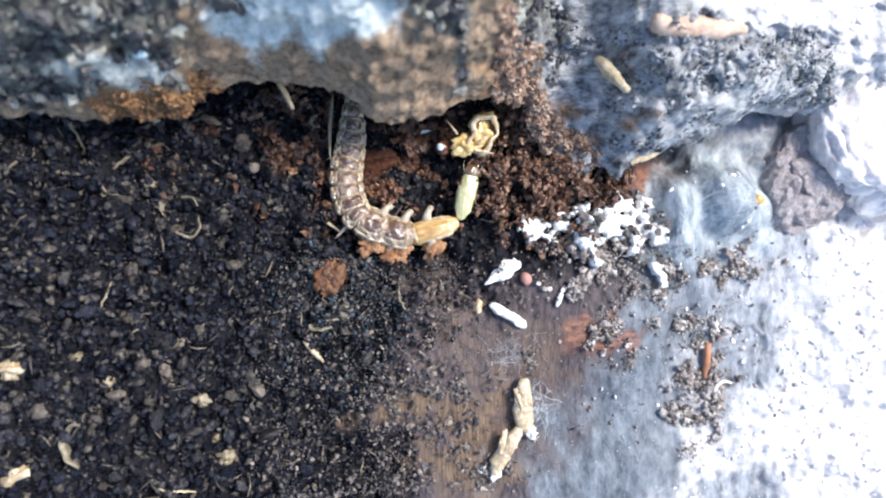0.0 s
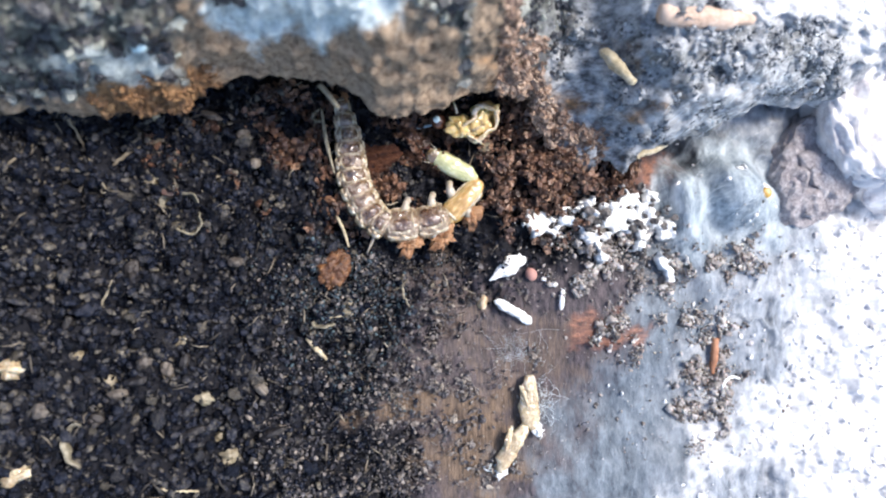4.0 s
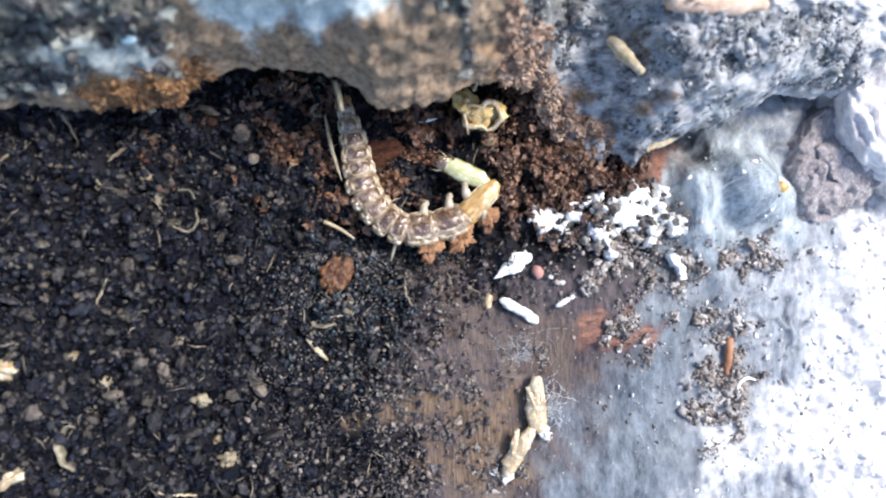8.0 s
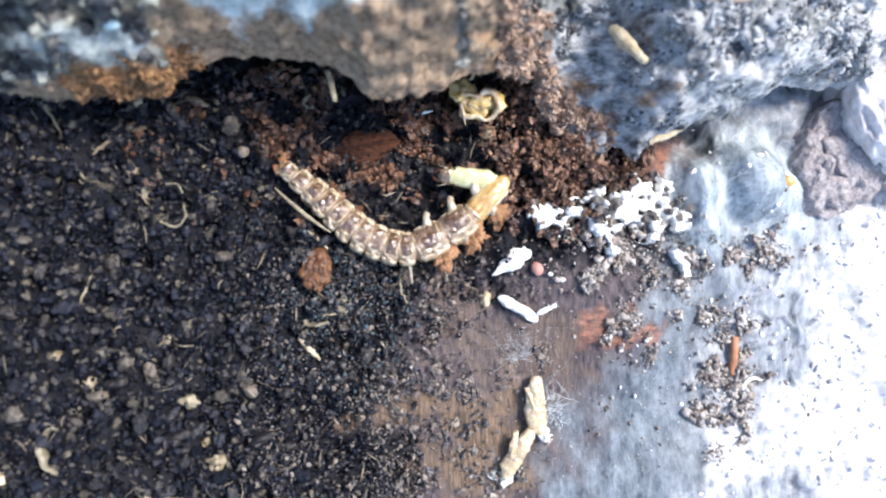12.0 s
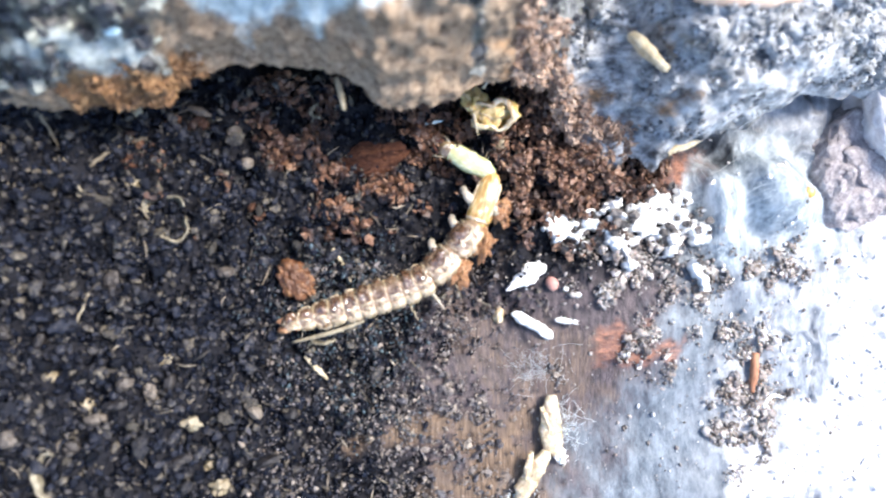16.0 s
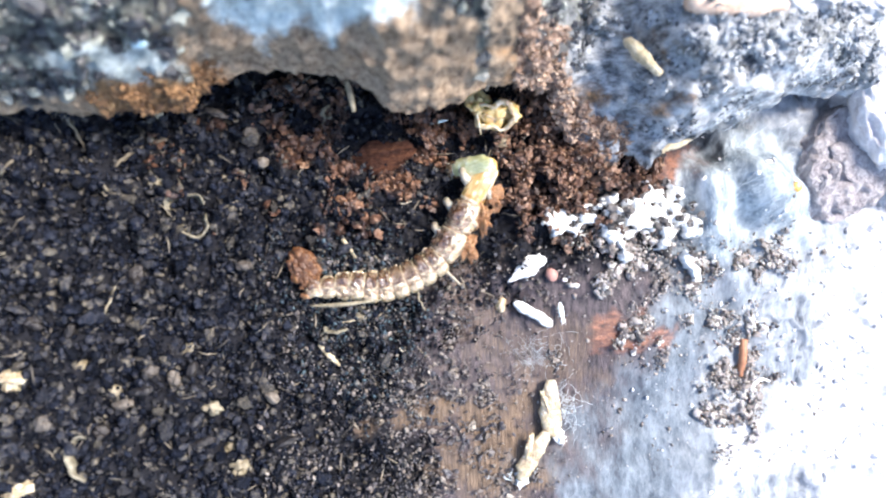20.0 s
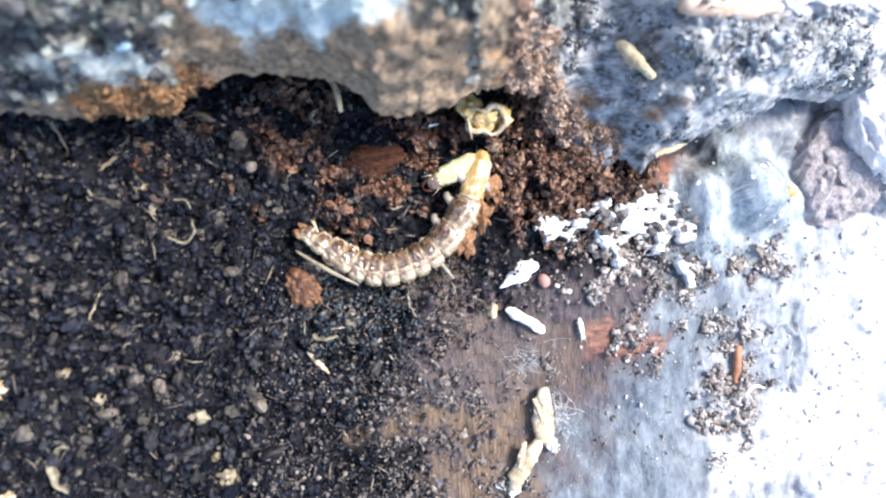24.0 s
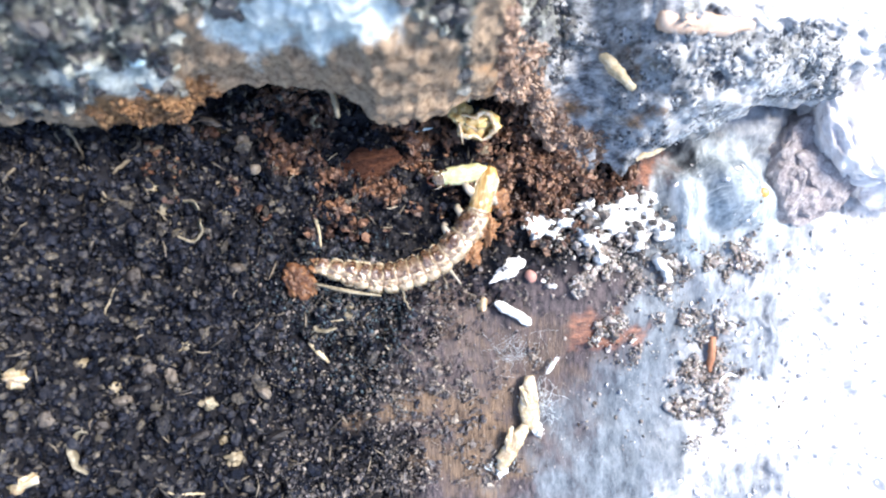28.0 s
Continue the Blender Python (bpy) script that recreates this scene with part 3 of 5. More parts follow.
fuzz = np.maximum(fuzz, 0.6 * spot(bx, by, 2.32, 9.67, 1.0, 2.6, 0, 0.4, 0.3, 93))
fuzz = np.maximum(fuzz, (1 - step(0.1, 0.8, dist)) * 0.7 * (bx < 3))
rust_lip = (1 - step(0.2, 1.1, dist + 0.5 * fbm(bx * 0.8, by * 0.8, 0, 103, 3))) * step(-17.2, -15.8, bx) * (1 - step(-12.3, -10.2, bx))
rusty = np.maximum(spot(bx, by, -13.6, 7.2, 2.8, 0.6, 6, 0.5, 0.6, 94), 0.7 * spot(bx, by, 4.9, 8.3, 2.2, 0.9, -10, 0.5, 0.6, 95))
blue = np.maximum(spot(bx, by, -4.89, 10.13, 3.9, 0.95, 3, 0.4, 0.5, 96), spot(bx, by, -14.64, 7.97, 2.4, 0.5, 4, 0.6, 0.6, 97) * 0.5)
grey = step(3.0, 7.0, bx + 1.5 * fbm(bx * 0.5, by * 0.5, 0, 98, 3)) * (0.55 + 0.5 * fbm(bx * 0.6, by * 0.9, bz * 0.6, 99, 3))
rusty = np.maximum(rusty, 0.9 * rust_lip)
rusty = np.maximum(rusty, 0.95 * spot(bx, by, 6.2, 6.7, 3.6, 2.3, 20, 0.7, 0.8, 102))
white = step(-1.5, 2.5, bx + 0.9 * (by - 6) - 25.5 + 2.5 * fbm(bx * 0.5, by * 0.5, bz * 0.5, 100, 4))
white = np.maximum(white, 0.4 * spot(bx, by, 15.16, 7.83, 4.2, 0.9, 22, 0.7, 0.6, 101))
# upper bank whitened: its strong light is painted into the colour
white = np.maximum(white, step(9.5, 12.5, bx + 1.2 * fbm(bx * 0.5, by * 0.7, 0, 105, 3)) * step(10.7, 11.7, by + 0.6 * fbm(bx * 0.4, by * 0.6, 0, 106, 3)))
masks(me, fuzz=np.clip(1.3 * fuzz, 0, 1) * (bx < 6), rust=rusty, blue=blue, grey=np.clip(grey + 0.3 * step(4.0, 7.0, bx), 0, 1), white=white)
part("bark_body", me, M_BARK, bark)


# ---- loose things on the log ----
def lump_thing(name, x, y, size, material, label, category, seed=0, turn=0, lift=0.6, rough=0.3, sub=3, freq=1.6, group=""):
    v, f = lump(*size, seed, sub, rough, freq)
    ob = part(name, mesh(name, v, f), material, None, "", at(x, y, ground(x, y) + lift * size[2], 0, 0, turn))
    return tagged(ob, label, category, group)


def rod_thing(name, x0, y0, x1, y1, radius, material, label, category, bow=0.15, lift=0.25, seed=0, z0=None, z1=None, group="", sides=10):
    """A straw or sliver from one end to the other, slightly bent, laid on what is below it."""
    a = np.array((x0, y0, ground(x0, y0) + lift if z0 is None else z0))
    b = np.array((x1, y1, ground(x1, y1) + lift if z1 is None else z1))
    mid = (a + b) / 2
    side = np.cross(b - a, (0, 0, 1.0))
    rng = np.random.RandomState(seed)
    pts = []
    for t in np.linspace(0, 1, 17):
        p = a + (b - a) * t + side * bow * 4 * t * (1 - t) + rng.normal(0, 0.02, 3)
        pts.append(p - mid)
    v, f = tube(pts, [radius * 0.8, radius, radius * 1.05, radius * 0.9, radius * 0.45], sides)
    v = np.array(v)
    v = v + 0.2 * radius * np.stack([fbm(v[:, 0] / radius * 0.5 + seed, v[:, 1] / radius * 0.5, v[:, 2] / radius, 70 + k, 3) for k in range(3)], 1)
    ob = part(name, mesh(name, v, f), material, None, "", at(*mid))
    return tagged(ob, label, category, group)


STRAWS = "plant fibres among the frass"
for n, (x0, y0, x1, y1, r, m, bow) in enumerate((
        (-15.18, 5.69, -17.43, 4.23, 0.13, M_DIM, 0.08), (-19.24, 6.60, -18.81, 5.02, 0.07, M_DIM, -0.05), (-18.42, 4.56, -17.61, 2.97, 0.08, M_HUSK, 0.05),
        (-20.20, 4.05, -18.42, 3.90, 0.10, M_DIM, 0.03), (-2.45, -1.65, -2.06, -3.48, 0.06, M_HUSK, 0.12), (-7.64, -4.65, -5.85, -4.00, 0.07, M_STRAW, -0.12),
        (-17.90, -3.11, -17.35, -1.71, 0.06, M_HUSK, 0.0), (-15.14, -12.76, -13.50, -13.28, 0.07, M_STRAW, 0.05), (-21.06, 5.21, -20.69, 3.24, 0.06, M_DIM, 0.1),
        (-22.02, 4.06, -21.42, 5.25, 0.08, M_DIM, 0.1), (-3.03, -2.56, -2.22, -1.91, 0.05, M_DIM, 0.1))):
    rod_thing("plant_fibre", x0, y0, x1, y1, r, m, "thin dry plant fibre lying on dark frass", "fibre", bow, 0.3, n, group=STRAWS)
rod_thing("straw_piece", -7.70, -5.19, -6.77, -6.41, 0.15, M_STRAW, "short pale straw piece lying on dark frass", "straw", 0.02, 0.3, 21)
rod_thing("wood_splinter", 15.93, -5.58, 15.74, -7.72, 0.22, M_STICK, "short reddish wood splinter stuck upright in grey web", "splinter", 0.02, 0.3, 22)
def bark_top(x, y):
    """The bark face's height at a place."""
    up = v_bark[v_bark[:, 2] > np.interp(v_bark[:, 0], LIP[:, 0], LIP[:, 2]) - 0.1]
    near = (up[:, 0] - x) ** 2 + (up[:, 1] - y) ** 2 < 0.36
    if not near.any():
        near = [np.argmin((up[:, 0] - x) ** 2 + (up[:, 1] - y) ** 2)]
    return float(up[near, 2].max())


rod_thing("straw_piece", 8.14, 9.99, 9.51, 8.09, 0.33, M_STRAW, "stout yellowish straw stump stuck to the bark face", "straw", 0.03, 0, 24, bark_top(8.19, 9.55) + 0.4, bark_top(9.56, 8.15) + 0.4)
rod_thing("straw_piece", 9.86, 4.72, 12.39, 5.65, 0.2, M_STRAW, "pale splinter along the edge of the bark shelf", "straw", 0.04, 0, 25, -0.6, -0.45)
rod_thing("bark_sliver", 10.2, 11.0, 14.9, 10.9, 0.55, M_TAN, "pale tan bark sliver lying across the bank", "bark", 0.02, 0, 26, bark_top(10.2, 11.0) - 0.2, bark_top(14.9, 10.9) - 0.2)
rod_thing("white_fibre", 16.23, -8.56, 17.43, -8.06, 0.10, M_FLAKE, "white curled fibre on grey web", "fibre", -0.25, 0.35, 27)


def curl_thing(x, y, rad, a0, a1, width, tilt, label, seed, lean=38):
    """A curled strip of husk: a thin leaning band with uneven edges, part of a ring."""
    verts, faces, n = [], [], 29
    for k in range(n):
        t = k / (n - 1)
        q = radians(a0 + (a1 - a0) * t)
        r = rad * (1 + 0.14 * math.sin(2.3 * q + seed) + 0.05 * math.sin(7 * q + 2 * seed))
        out = np.array((math.cos(q), 0.9 * math.sin(q), 0.0))
        h = 2.6 * width * (0.35 + 0.65 * math.sin(math.pi * min(1, 0.1 + 0.85 * t)) ** 0.6) * (1 + 0.25 * math.sin(9 * t + seed))
        side = out * math.sin(radians(lean)) + np.array((0, 0, math.cos(radians(lean))))
        thick = np.cross(side, (-math.sin(q), math.cos(q), 0.0)) * 0.045
        for u, g in ((-0.5, -1), (0.0, -1.3), (0.5, -0.7), (0.5, 0.7), (0.0, 1.3), (-0.5, 1)):
            bulge = out * 0.22 * width * (1 - 4 * u * u)
            verts.append(out * r + side * u * h + thick * g + bulge + (0, 0, 0.1 * math.sin(3 * q + seed)))
    for k in range(n - 1):
        for i in range(6):
            j = (i + 1) % 6
            faces.append((k * 6 + i, k * 6 + j, k * 6 + 6 + j, k * 6 + 6 + i))
    faces += [tuple(range(6))[::-1], tuple(range((n - 1) * 6, n * 6))]
    ob = part("husk", mesh("husk", verts, faces), M_CURL, None, "", at(x, y, ground(x, y) + 0.62, tilt, 0, 0))
    return tagged(ob, label, "husk")


curl_thing(-14.1, 2.1, 0.85, 15, 200, 0.2, 10, "curled pale plant husk lying on dark frass", 1)
curl_thing(-13.75, 1.45, 0.72, 150, 395, 0.26, -10, "open cup-shaped plant husk lying on dark frass", 2)
curl_thing(-18.28, -10.11, 1.15, 100, 255, 0.16, 0, "curled pale bud scale lying on dark frass", 3)
for n, (x, y, s, t) in enumerate(((-22.06, -6.12, (0.62, 0.42, 0.4), 0), (-13.08, -8.13, (0.42, 0.4, 0.36), 20), (-21.63, -11.50, (0.75, 0.32, 0.32), 25), (-15.64, 3.63, (0.4, 0.34, 0.3), 60),
                                   (-19.31, -5.65, (0.3, 0.28, 0.28), 0), (-11.92, -11.47, (0.42, 0.36, 0.3), 10), (-17.90, -7.09, (0.55, 0.24, 0.22), 160), (-14.41, -5.20, (0.4, 0.2, 0.2), 50),
                                   (-15.64, 7.04, (0.3, 0.3, 0.3), 0), (-12.28, 6.65, (0.5, 0.2, 0.2), 0), (-12.41, -10.41, (0.5, 0.24, 0.22), 35), (-5.60, -3.19, (0.24, 0.22, 0.2), 0))):
    lump_thing("pale_grain", x, y, s, M_CASE if n in (0, 2) else M_HUSK, "pale tan wood grain among dark frass", "grain", 30 + n, t, 0.7, 0.65, 3, 2.2, group="pale grains")
for n, (x, y, rx, ry, t) in enumerate(((-16.18, -7.01, 0.6, 0.3, 10), (-14.82, -6.56, 0.5, 0.28, -60), (-17.11, -7.65, 0.5, 0.22, 5), (-13.91, -6.15, 0.45, 0.2, 70), (-15.85, -6.05, 0.42, 0.3, 20), (-18.15, -8.93, 0.4, 0.3, 0),
                                         (-9.61, -10.27, 0.9, 0.22, 20), (-13.56, -9.87, 0.8, 0.25, 15), (-20.32, -8.18, 0.5, 0.4, 30), (-10.21, -7.86, 0.4, 0.22, -40), (-19.57, -3.96, 0.4, 0.22, 80), (-21.17, -3.46, 0.6, 0.4, 0),
                                         (-16.58, -1.18, 0.5, 0.35, 60), (-11.40, -0.91, 0.4, 0.28, 0), (-8.40, -7.95, 0.32, 0.24, 0), (-11.11, 6.01, 0.5, 0.35, 20), (-12.71, 7.04, 0.6, 0.2, -15), (-10.36, 4.46, 0.3, 0.26, 0))):
    v, f = clump(rx * 0.8, ry * 0.85, 0.26, 320 + n, 26, 0.17)
    tagged(part("frass_clump", mesh("frass_clump", v, f), M_FLAKES, None, "", at(x, y, ground(x, y) + 0.5, 0, 0, t)), "grey-brown clump of frass crumbs on the dark bed", "frass clump", "frass clumps on the bed")
lump_thing("yellow_grain", 2.06, -3.33, (0.28, 0.42, 0.3), M_CASE, "small yellowish grain on bare wood", "grain", 50, -10)
lump_thing("pink_grain", 4.82, -1.69, (0.30, 0.40, 0.28), M_PINK, "small pink oval grain on dark crumbs", "grain", 51, 30, 0.8, 0.12)
lump_thing("amber_disc", 18.80, 2.97, (0.36, 0.30, 0.14), M_AMBER, "small amber seed-like disc on grey web", "seed", 52, 0, 0.9, 0.1)
lump_thing("blue_grain", -4.25, -6.12, (0.3, 0.5, 0.25), M_GRAINS, "dark slate-blue crumb on frass", "grain", 53, -15)


def flake_thing():
    """The white three-cornered flake."""
    v, f = lump(0.85, 0.32, 0.16, 61, 4, 0.5, 2.6)
    v[:, 1] *= 1.25 - 0.5 * np.clip(-v[:, 0], -1, 1)
    ob = part("mould_flake", mesh("mould_flake", v, f), M_FLAKE, None, "", at(3.37, -1.33, ground(3.37, -1.33) + 0.3, 0, 0, 33))
    tagged(ob, "white ragged mould flake lying on dark crumbs", "flake")


flake_thing()


def pellet_thing():
    """The white cocoon with ribs."""
    n, sides = 26, 14
    p = [(-1.22 + 2.44 * k / (n - 1), 0.06 * math.sin(k * 0.12), 0.0) for k in range(n)]
    r = [0.29 * (max(0.04, 1 - (2 * k / (n - 1) - 1) ** 4)) ** 0.5 * (1 + 0.06 * math.sin(k * 1.9)) for k in range(n)]
    v, f = tube(p, r, sides)
    v = np.array(v)
    v = v + 0.09 * np.stack([fbm(v[:, 0] * 3, v[:, 1] * 5, v[:, 2] * 5, 300 + k, 3) for k in range(3)], 1)
    ob = part("cocoon", mesh("cocoon", v, f), M_FLAKE, None, "", at(3.77, -3.86, ground(3.77, -3.86) + 0.32, 0, 4, -31))
    tagged(ob, "small white ribbed cocoon lying on bare wood", "cocoon")


pellet_thing()


def pupa(x, y, turn, length, seed, label):
    """An empty pupal case: ringed, open at one end, with wing pads."""
    th = empty("pupal_case", x, y, ground(x, y) + 0.42, turn)
    tagged(th, label, "pupal case", "pupal cases")
    n = 34
    pts, rad = [], []
    for k in range(n):
        t = k / (n - 1)
        pts.append(((t - 0.5) * length, 0.22 * math.sin(3.0 * t + seed), 0.10 * math.sin(2.2 * t)))
        rad.append((0.13 + 0.38 * math.sin(math.pi * min(1, 0.12 + t * 0.86)) ** 0.7) * (1 + 0.09 * abs(math.sin(t * 25))))
    v, f = tube(pts, rad, 14)
    v = np.array(v) * (1, 1, 0.8)
    v = v * (1 + 0.28 * fbm(v[:, 0] * 1.6 + seed * 9, v[:, 1] * 1.6, v[:, 2] * 1.6, 77, 4)[:, None] * (0.3, 1, 1))
    part("shell", mesh("shell", v, f), M_CASE, th)
    for s in (-1, 1):
        w, g = lump(length * 0.24, 0.2, 0.14, 70 + seed + s, 3, 0.5)
        part("wing_pad", mesh("wing_pad", w, g), M_CASE, th, "", at(length * 0.12, 0.26 * s + 0.1, 0.34, 0, 0, 8 * s))
    w, g = lump(0.34, 0.28, 0.2, 75 + seed, 3, 0.7, 2.2)
    part("cap", mesh("cap", w, g), M_FLAKE, th, "", at(-length * 0.5, 0, 0.05))
    return th


pupa(4.82, -9.02, 102, 3.1, 1, "empty tan pupal case in silk on bare wood")
pupa(3.61, -11.60, 68, 3.0, 2, "empty yellowish pupal case with a torn end on bare wood")


def threads(name, x, y, rx, ry, count, seed, label, thick=0.022, lift=0.35, along=None):
    """A tangle of silk: many fine threads as one thing."""
    rng = np.random.RandomState(seed)
    vs, fs, n = [], [], 0
    for k in range(count):
        a = rng.uniform(0, 6.28) if along is None else radians(along) + rng.normal(0, 0.35)
        c = np.array((x + rng.normal(0, rx * 0.5), y + rng.normal(0, ry * 0.5)))
        half = rng.uniform(0.25, 1.0) * min(rx, ry) * (1.0 if along is None else 1.6)
        q = []
        for t in np.linspace(-1, 1, 7):
            px, py = c + half * t * np.array((math.cos(a), math.sin(a))) + rng.normal(0, 0.04, 2)
            q.append((px, py, ground(px, py) + 0.06 + lift * rng.uniform(0.6, 1) * (1 - t * t)))
        v, f = tube(q, [thick * rng.uniform(0.6, 1.5)], 4)
        f = [t for g in f for t in ([(g[0], g[1], g[2]), (g[0], g[2], g[3])])]
        vs.append(np.array(v)), fs.append(np.array(f) + n)
        n += len(v)
    ob = part(name, mesh(name, np.concatenate(vs), np.concatenate(fs)), M_SILK)
    return tagged(ob, label, "web", kind="stuff")


threads("silk_web", 4.00, -6.25, 1.7, 1.0, 60, 5, "torn white silk web on bare wood", 0.0032, 0.1)
threads("silk_web", 5.65, -9.02, 0.7, 1.7, 60, 6, "white silk web round the pupal case", 0.006, 0.25)
threads("silk_web", 2.46, -12.80, 1.0, 0.35, 12, 7, "loose silk ends at a pupal case")
threads("silk_web", 17.43, 3.15, 3.4, 2.6, 50, 8, "bluish-white silk sheet in the hollow", 0.004, 0.12, 30)
threads("silk_web", 13.71, 2.07, 1.0, 2.8, 30, 9, "bluish-white silk fold beside the mould", 0.004, 0.1, 100)


def shelf_web(count):
    """Fine silk drawn along the grey shelf's edge."""
    r = np.random.RandomState(15)
    vs, fs, n = [], [], 0
    for k in range(count):
        x = r.uniform(11.0, 19.5)
        y = float(np.interp(x, LIP[:, 0], LIP[:, 1])) + r.uniform(0.25, 1.8)
        a, h = r.normal(0.55, 0.3), r.uniform(0.4, 1.3)
        d = h * np.array((math.cos(a), math.sin(a)))
        e0, e1 = [np.array((*p, bark_top(*p) - 0.1)) for p in ((x - d[0], y - d[1]), (x + d[0], y + d[1]))]
        pts = [e0 + (e1 - e0) * t + (0, 0, 0.08 * math.sin(3.1 * t)) for t in np.linspace(0, 1, 5)]
        v, f = tube(pts, [r.uniform(0.004, 0.009)], 4)
        vs.append(np.array(v)), fs.append(np.array([t for g in f for t in ((g[0], g[1], g[2]), (g[0], g[2], g[3]))]) + n)
        n += len(v)
    ob = part("silk_web", mesh("silk_web", np.concatenate(vs), np.concatenate(fs)), M_SILK)
    tagged(ob, "fine bluish silk threads over the grey bark shelf", "web", kind="stuff")


shelf_web(70)


def mould_patch():
    """The white crust: a thick sheet with ragged arms and holes, and loose knobs on it."""
    th = empty("mould_crust")
    tagged(th, "bright white branched mould crust over dark crumbs", "mould")
    xs, ys = np.arange(3.8, 13.2, 0.06), np.arange(-2.2, 3.4, 0.06)
    gx, gy = [g.ravel() for g in np.meshgrid(xs, ys)]
    m = np.full(len(gx), -9.0)
    for ax, ay, bx, by, r in ((4.65, 1.03, 6.64, 1.53, 0.30), (6.64, 1.53, 8.63, 1.30, 0.36), (8.63, 1.30, 10.66, 1.54, 0.62), (10.66, 1.54, 12.19, 1.12, 0.60), (10.31, 1.70, 10.35, 2.96, 0.30),
                              (11.55, 1.38, 11.37, 2.31, 0.5), (5.81, 1.36, 4.55, 1.62, 0.16), (8.63, 1.37, 8.06, 2.29, 0.32), (8.46, 1.20, 8.80, -0.88, 0.13), (11.19, 1.05, 11.12, -0.15, 0.26),
                              (5.48, 1.10, 6.41, 0.18, 0.2), (9.96, 1.86, 8.96, 2.29, 0.26), (7.47, 1.10, 8.06, 0.25, 0.16), (12.26, -0.95, 13.53, -1.97, 0.26), (12.80, -1.63, 12.99, -2.80, 0.2)):
        t = np.clip(((gx - ax) * (bx - ax) + (gy - ay) * (by - ay)) / ((bx - ax) ** 2 + (by - ay) ** 2), 0, 1)
        m = np.maximum(m, 1 - np.hypot(gx - ax - t * (bx - ax), gy - ay - t * (by - ay)) / r)
    m = m + 1.5 * fbm(gx * 2.4, gy * 2.4, 0, 15, 4) + 0.2
    z = np.array([ground(a, b) for a, b in zip(gx, gy)]) + 0.05 + 0.8 * step(-0.05, 0.35, m) + 0.16 * fbm(gx * 4, gy * 4, 0, 16, 3)
    w = len(xs)
    i = (np.arange(len(ys) - 1)[:, None] * w + np.arange(w - 1)[None]).ravel()
    f = np.stack([i, i + 1, i + w + 1, i + w], 1)
    f = f[m[f].max(1) > 0.08]
    used, inv = np.unique(f, return_inverse=True)
    part("crust", mesh("crust", np.stack([gx, gy, z], 1)[used], inv.reshape(-1, 4)), M_WHITE, th)
    rng = np.random.RandomState(14)
    for k in range(16):
        q = rng.choice(np.where(m > 0.4)[0])
        r = rng.uniform(0.12, 0.26)
        v, g = lump(r, r * 0.8, r * 0.6, 210 + k, 3, 0.4, 2.0)
        part("knob", mesh("knob", v, g), M_WHITE, th, "", at(gx[q], gy[q], z[q] + 0.04))
    for k in range(60):
        q = rng.choice(np.where((m > -0.4) & (m < 0.7))[0])
        r = rng.uniform(0.12, 0.3)
        v, g = lump(r, r * rng.uniform(0.7, 1), r * 0.7, 240 + k, 2, 0.45, 2.0)
        part("dark_crumb", mesh("dark_crumb", v, g, False), M_DARK, th, "dark crumb stuck on the crust", at(gx[q], gy[q], z[q] + 0.06, 0, 0, rng.uniform(0, 360)))
    return th


mould_patch()


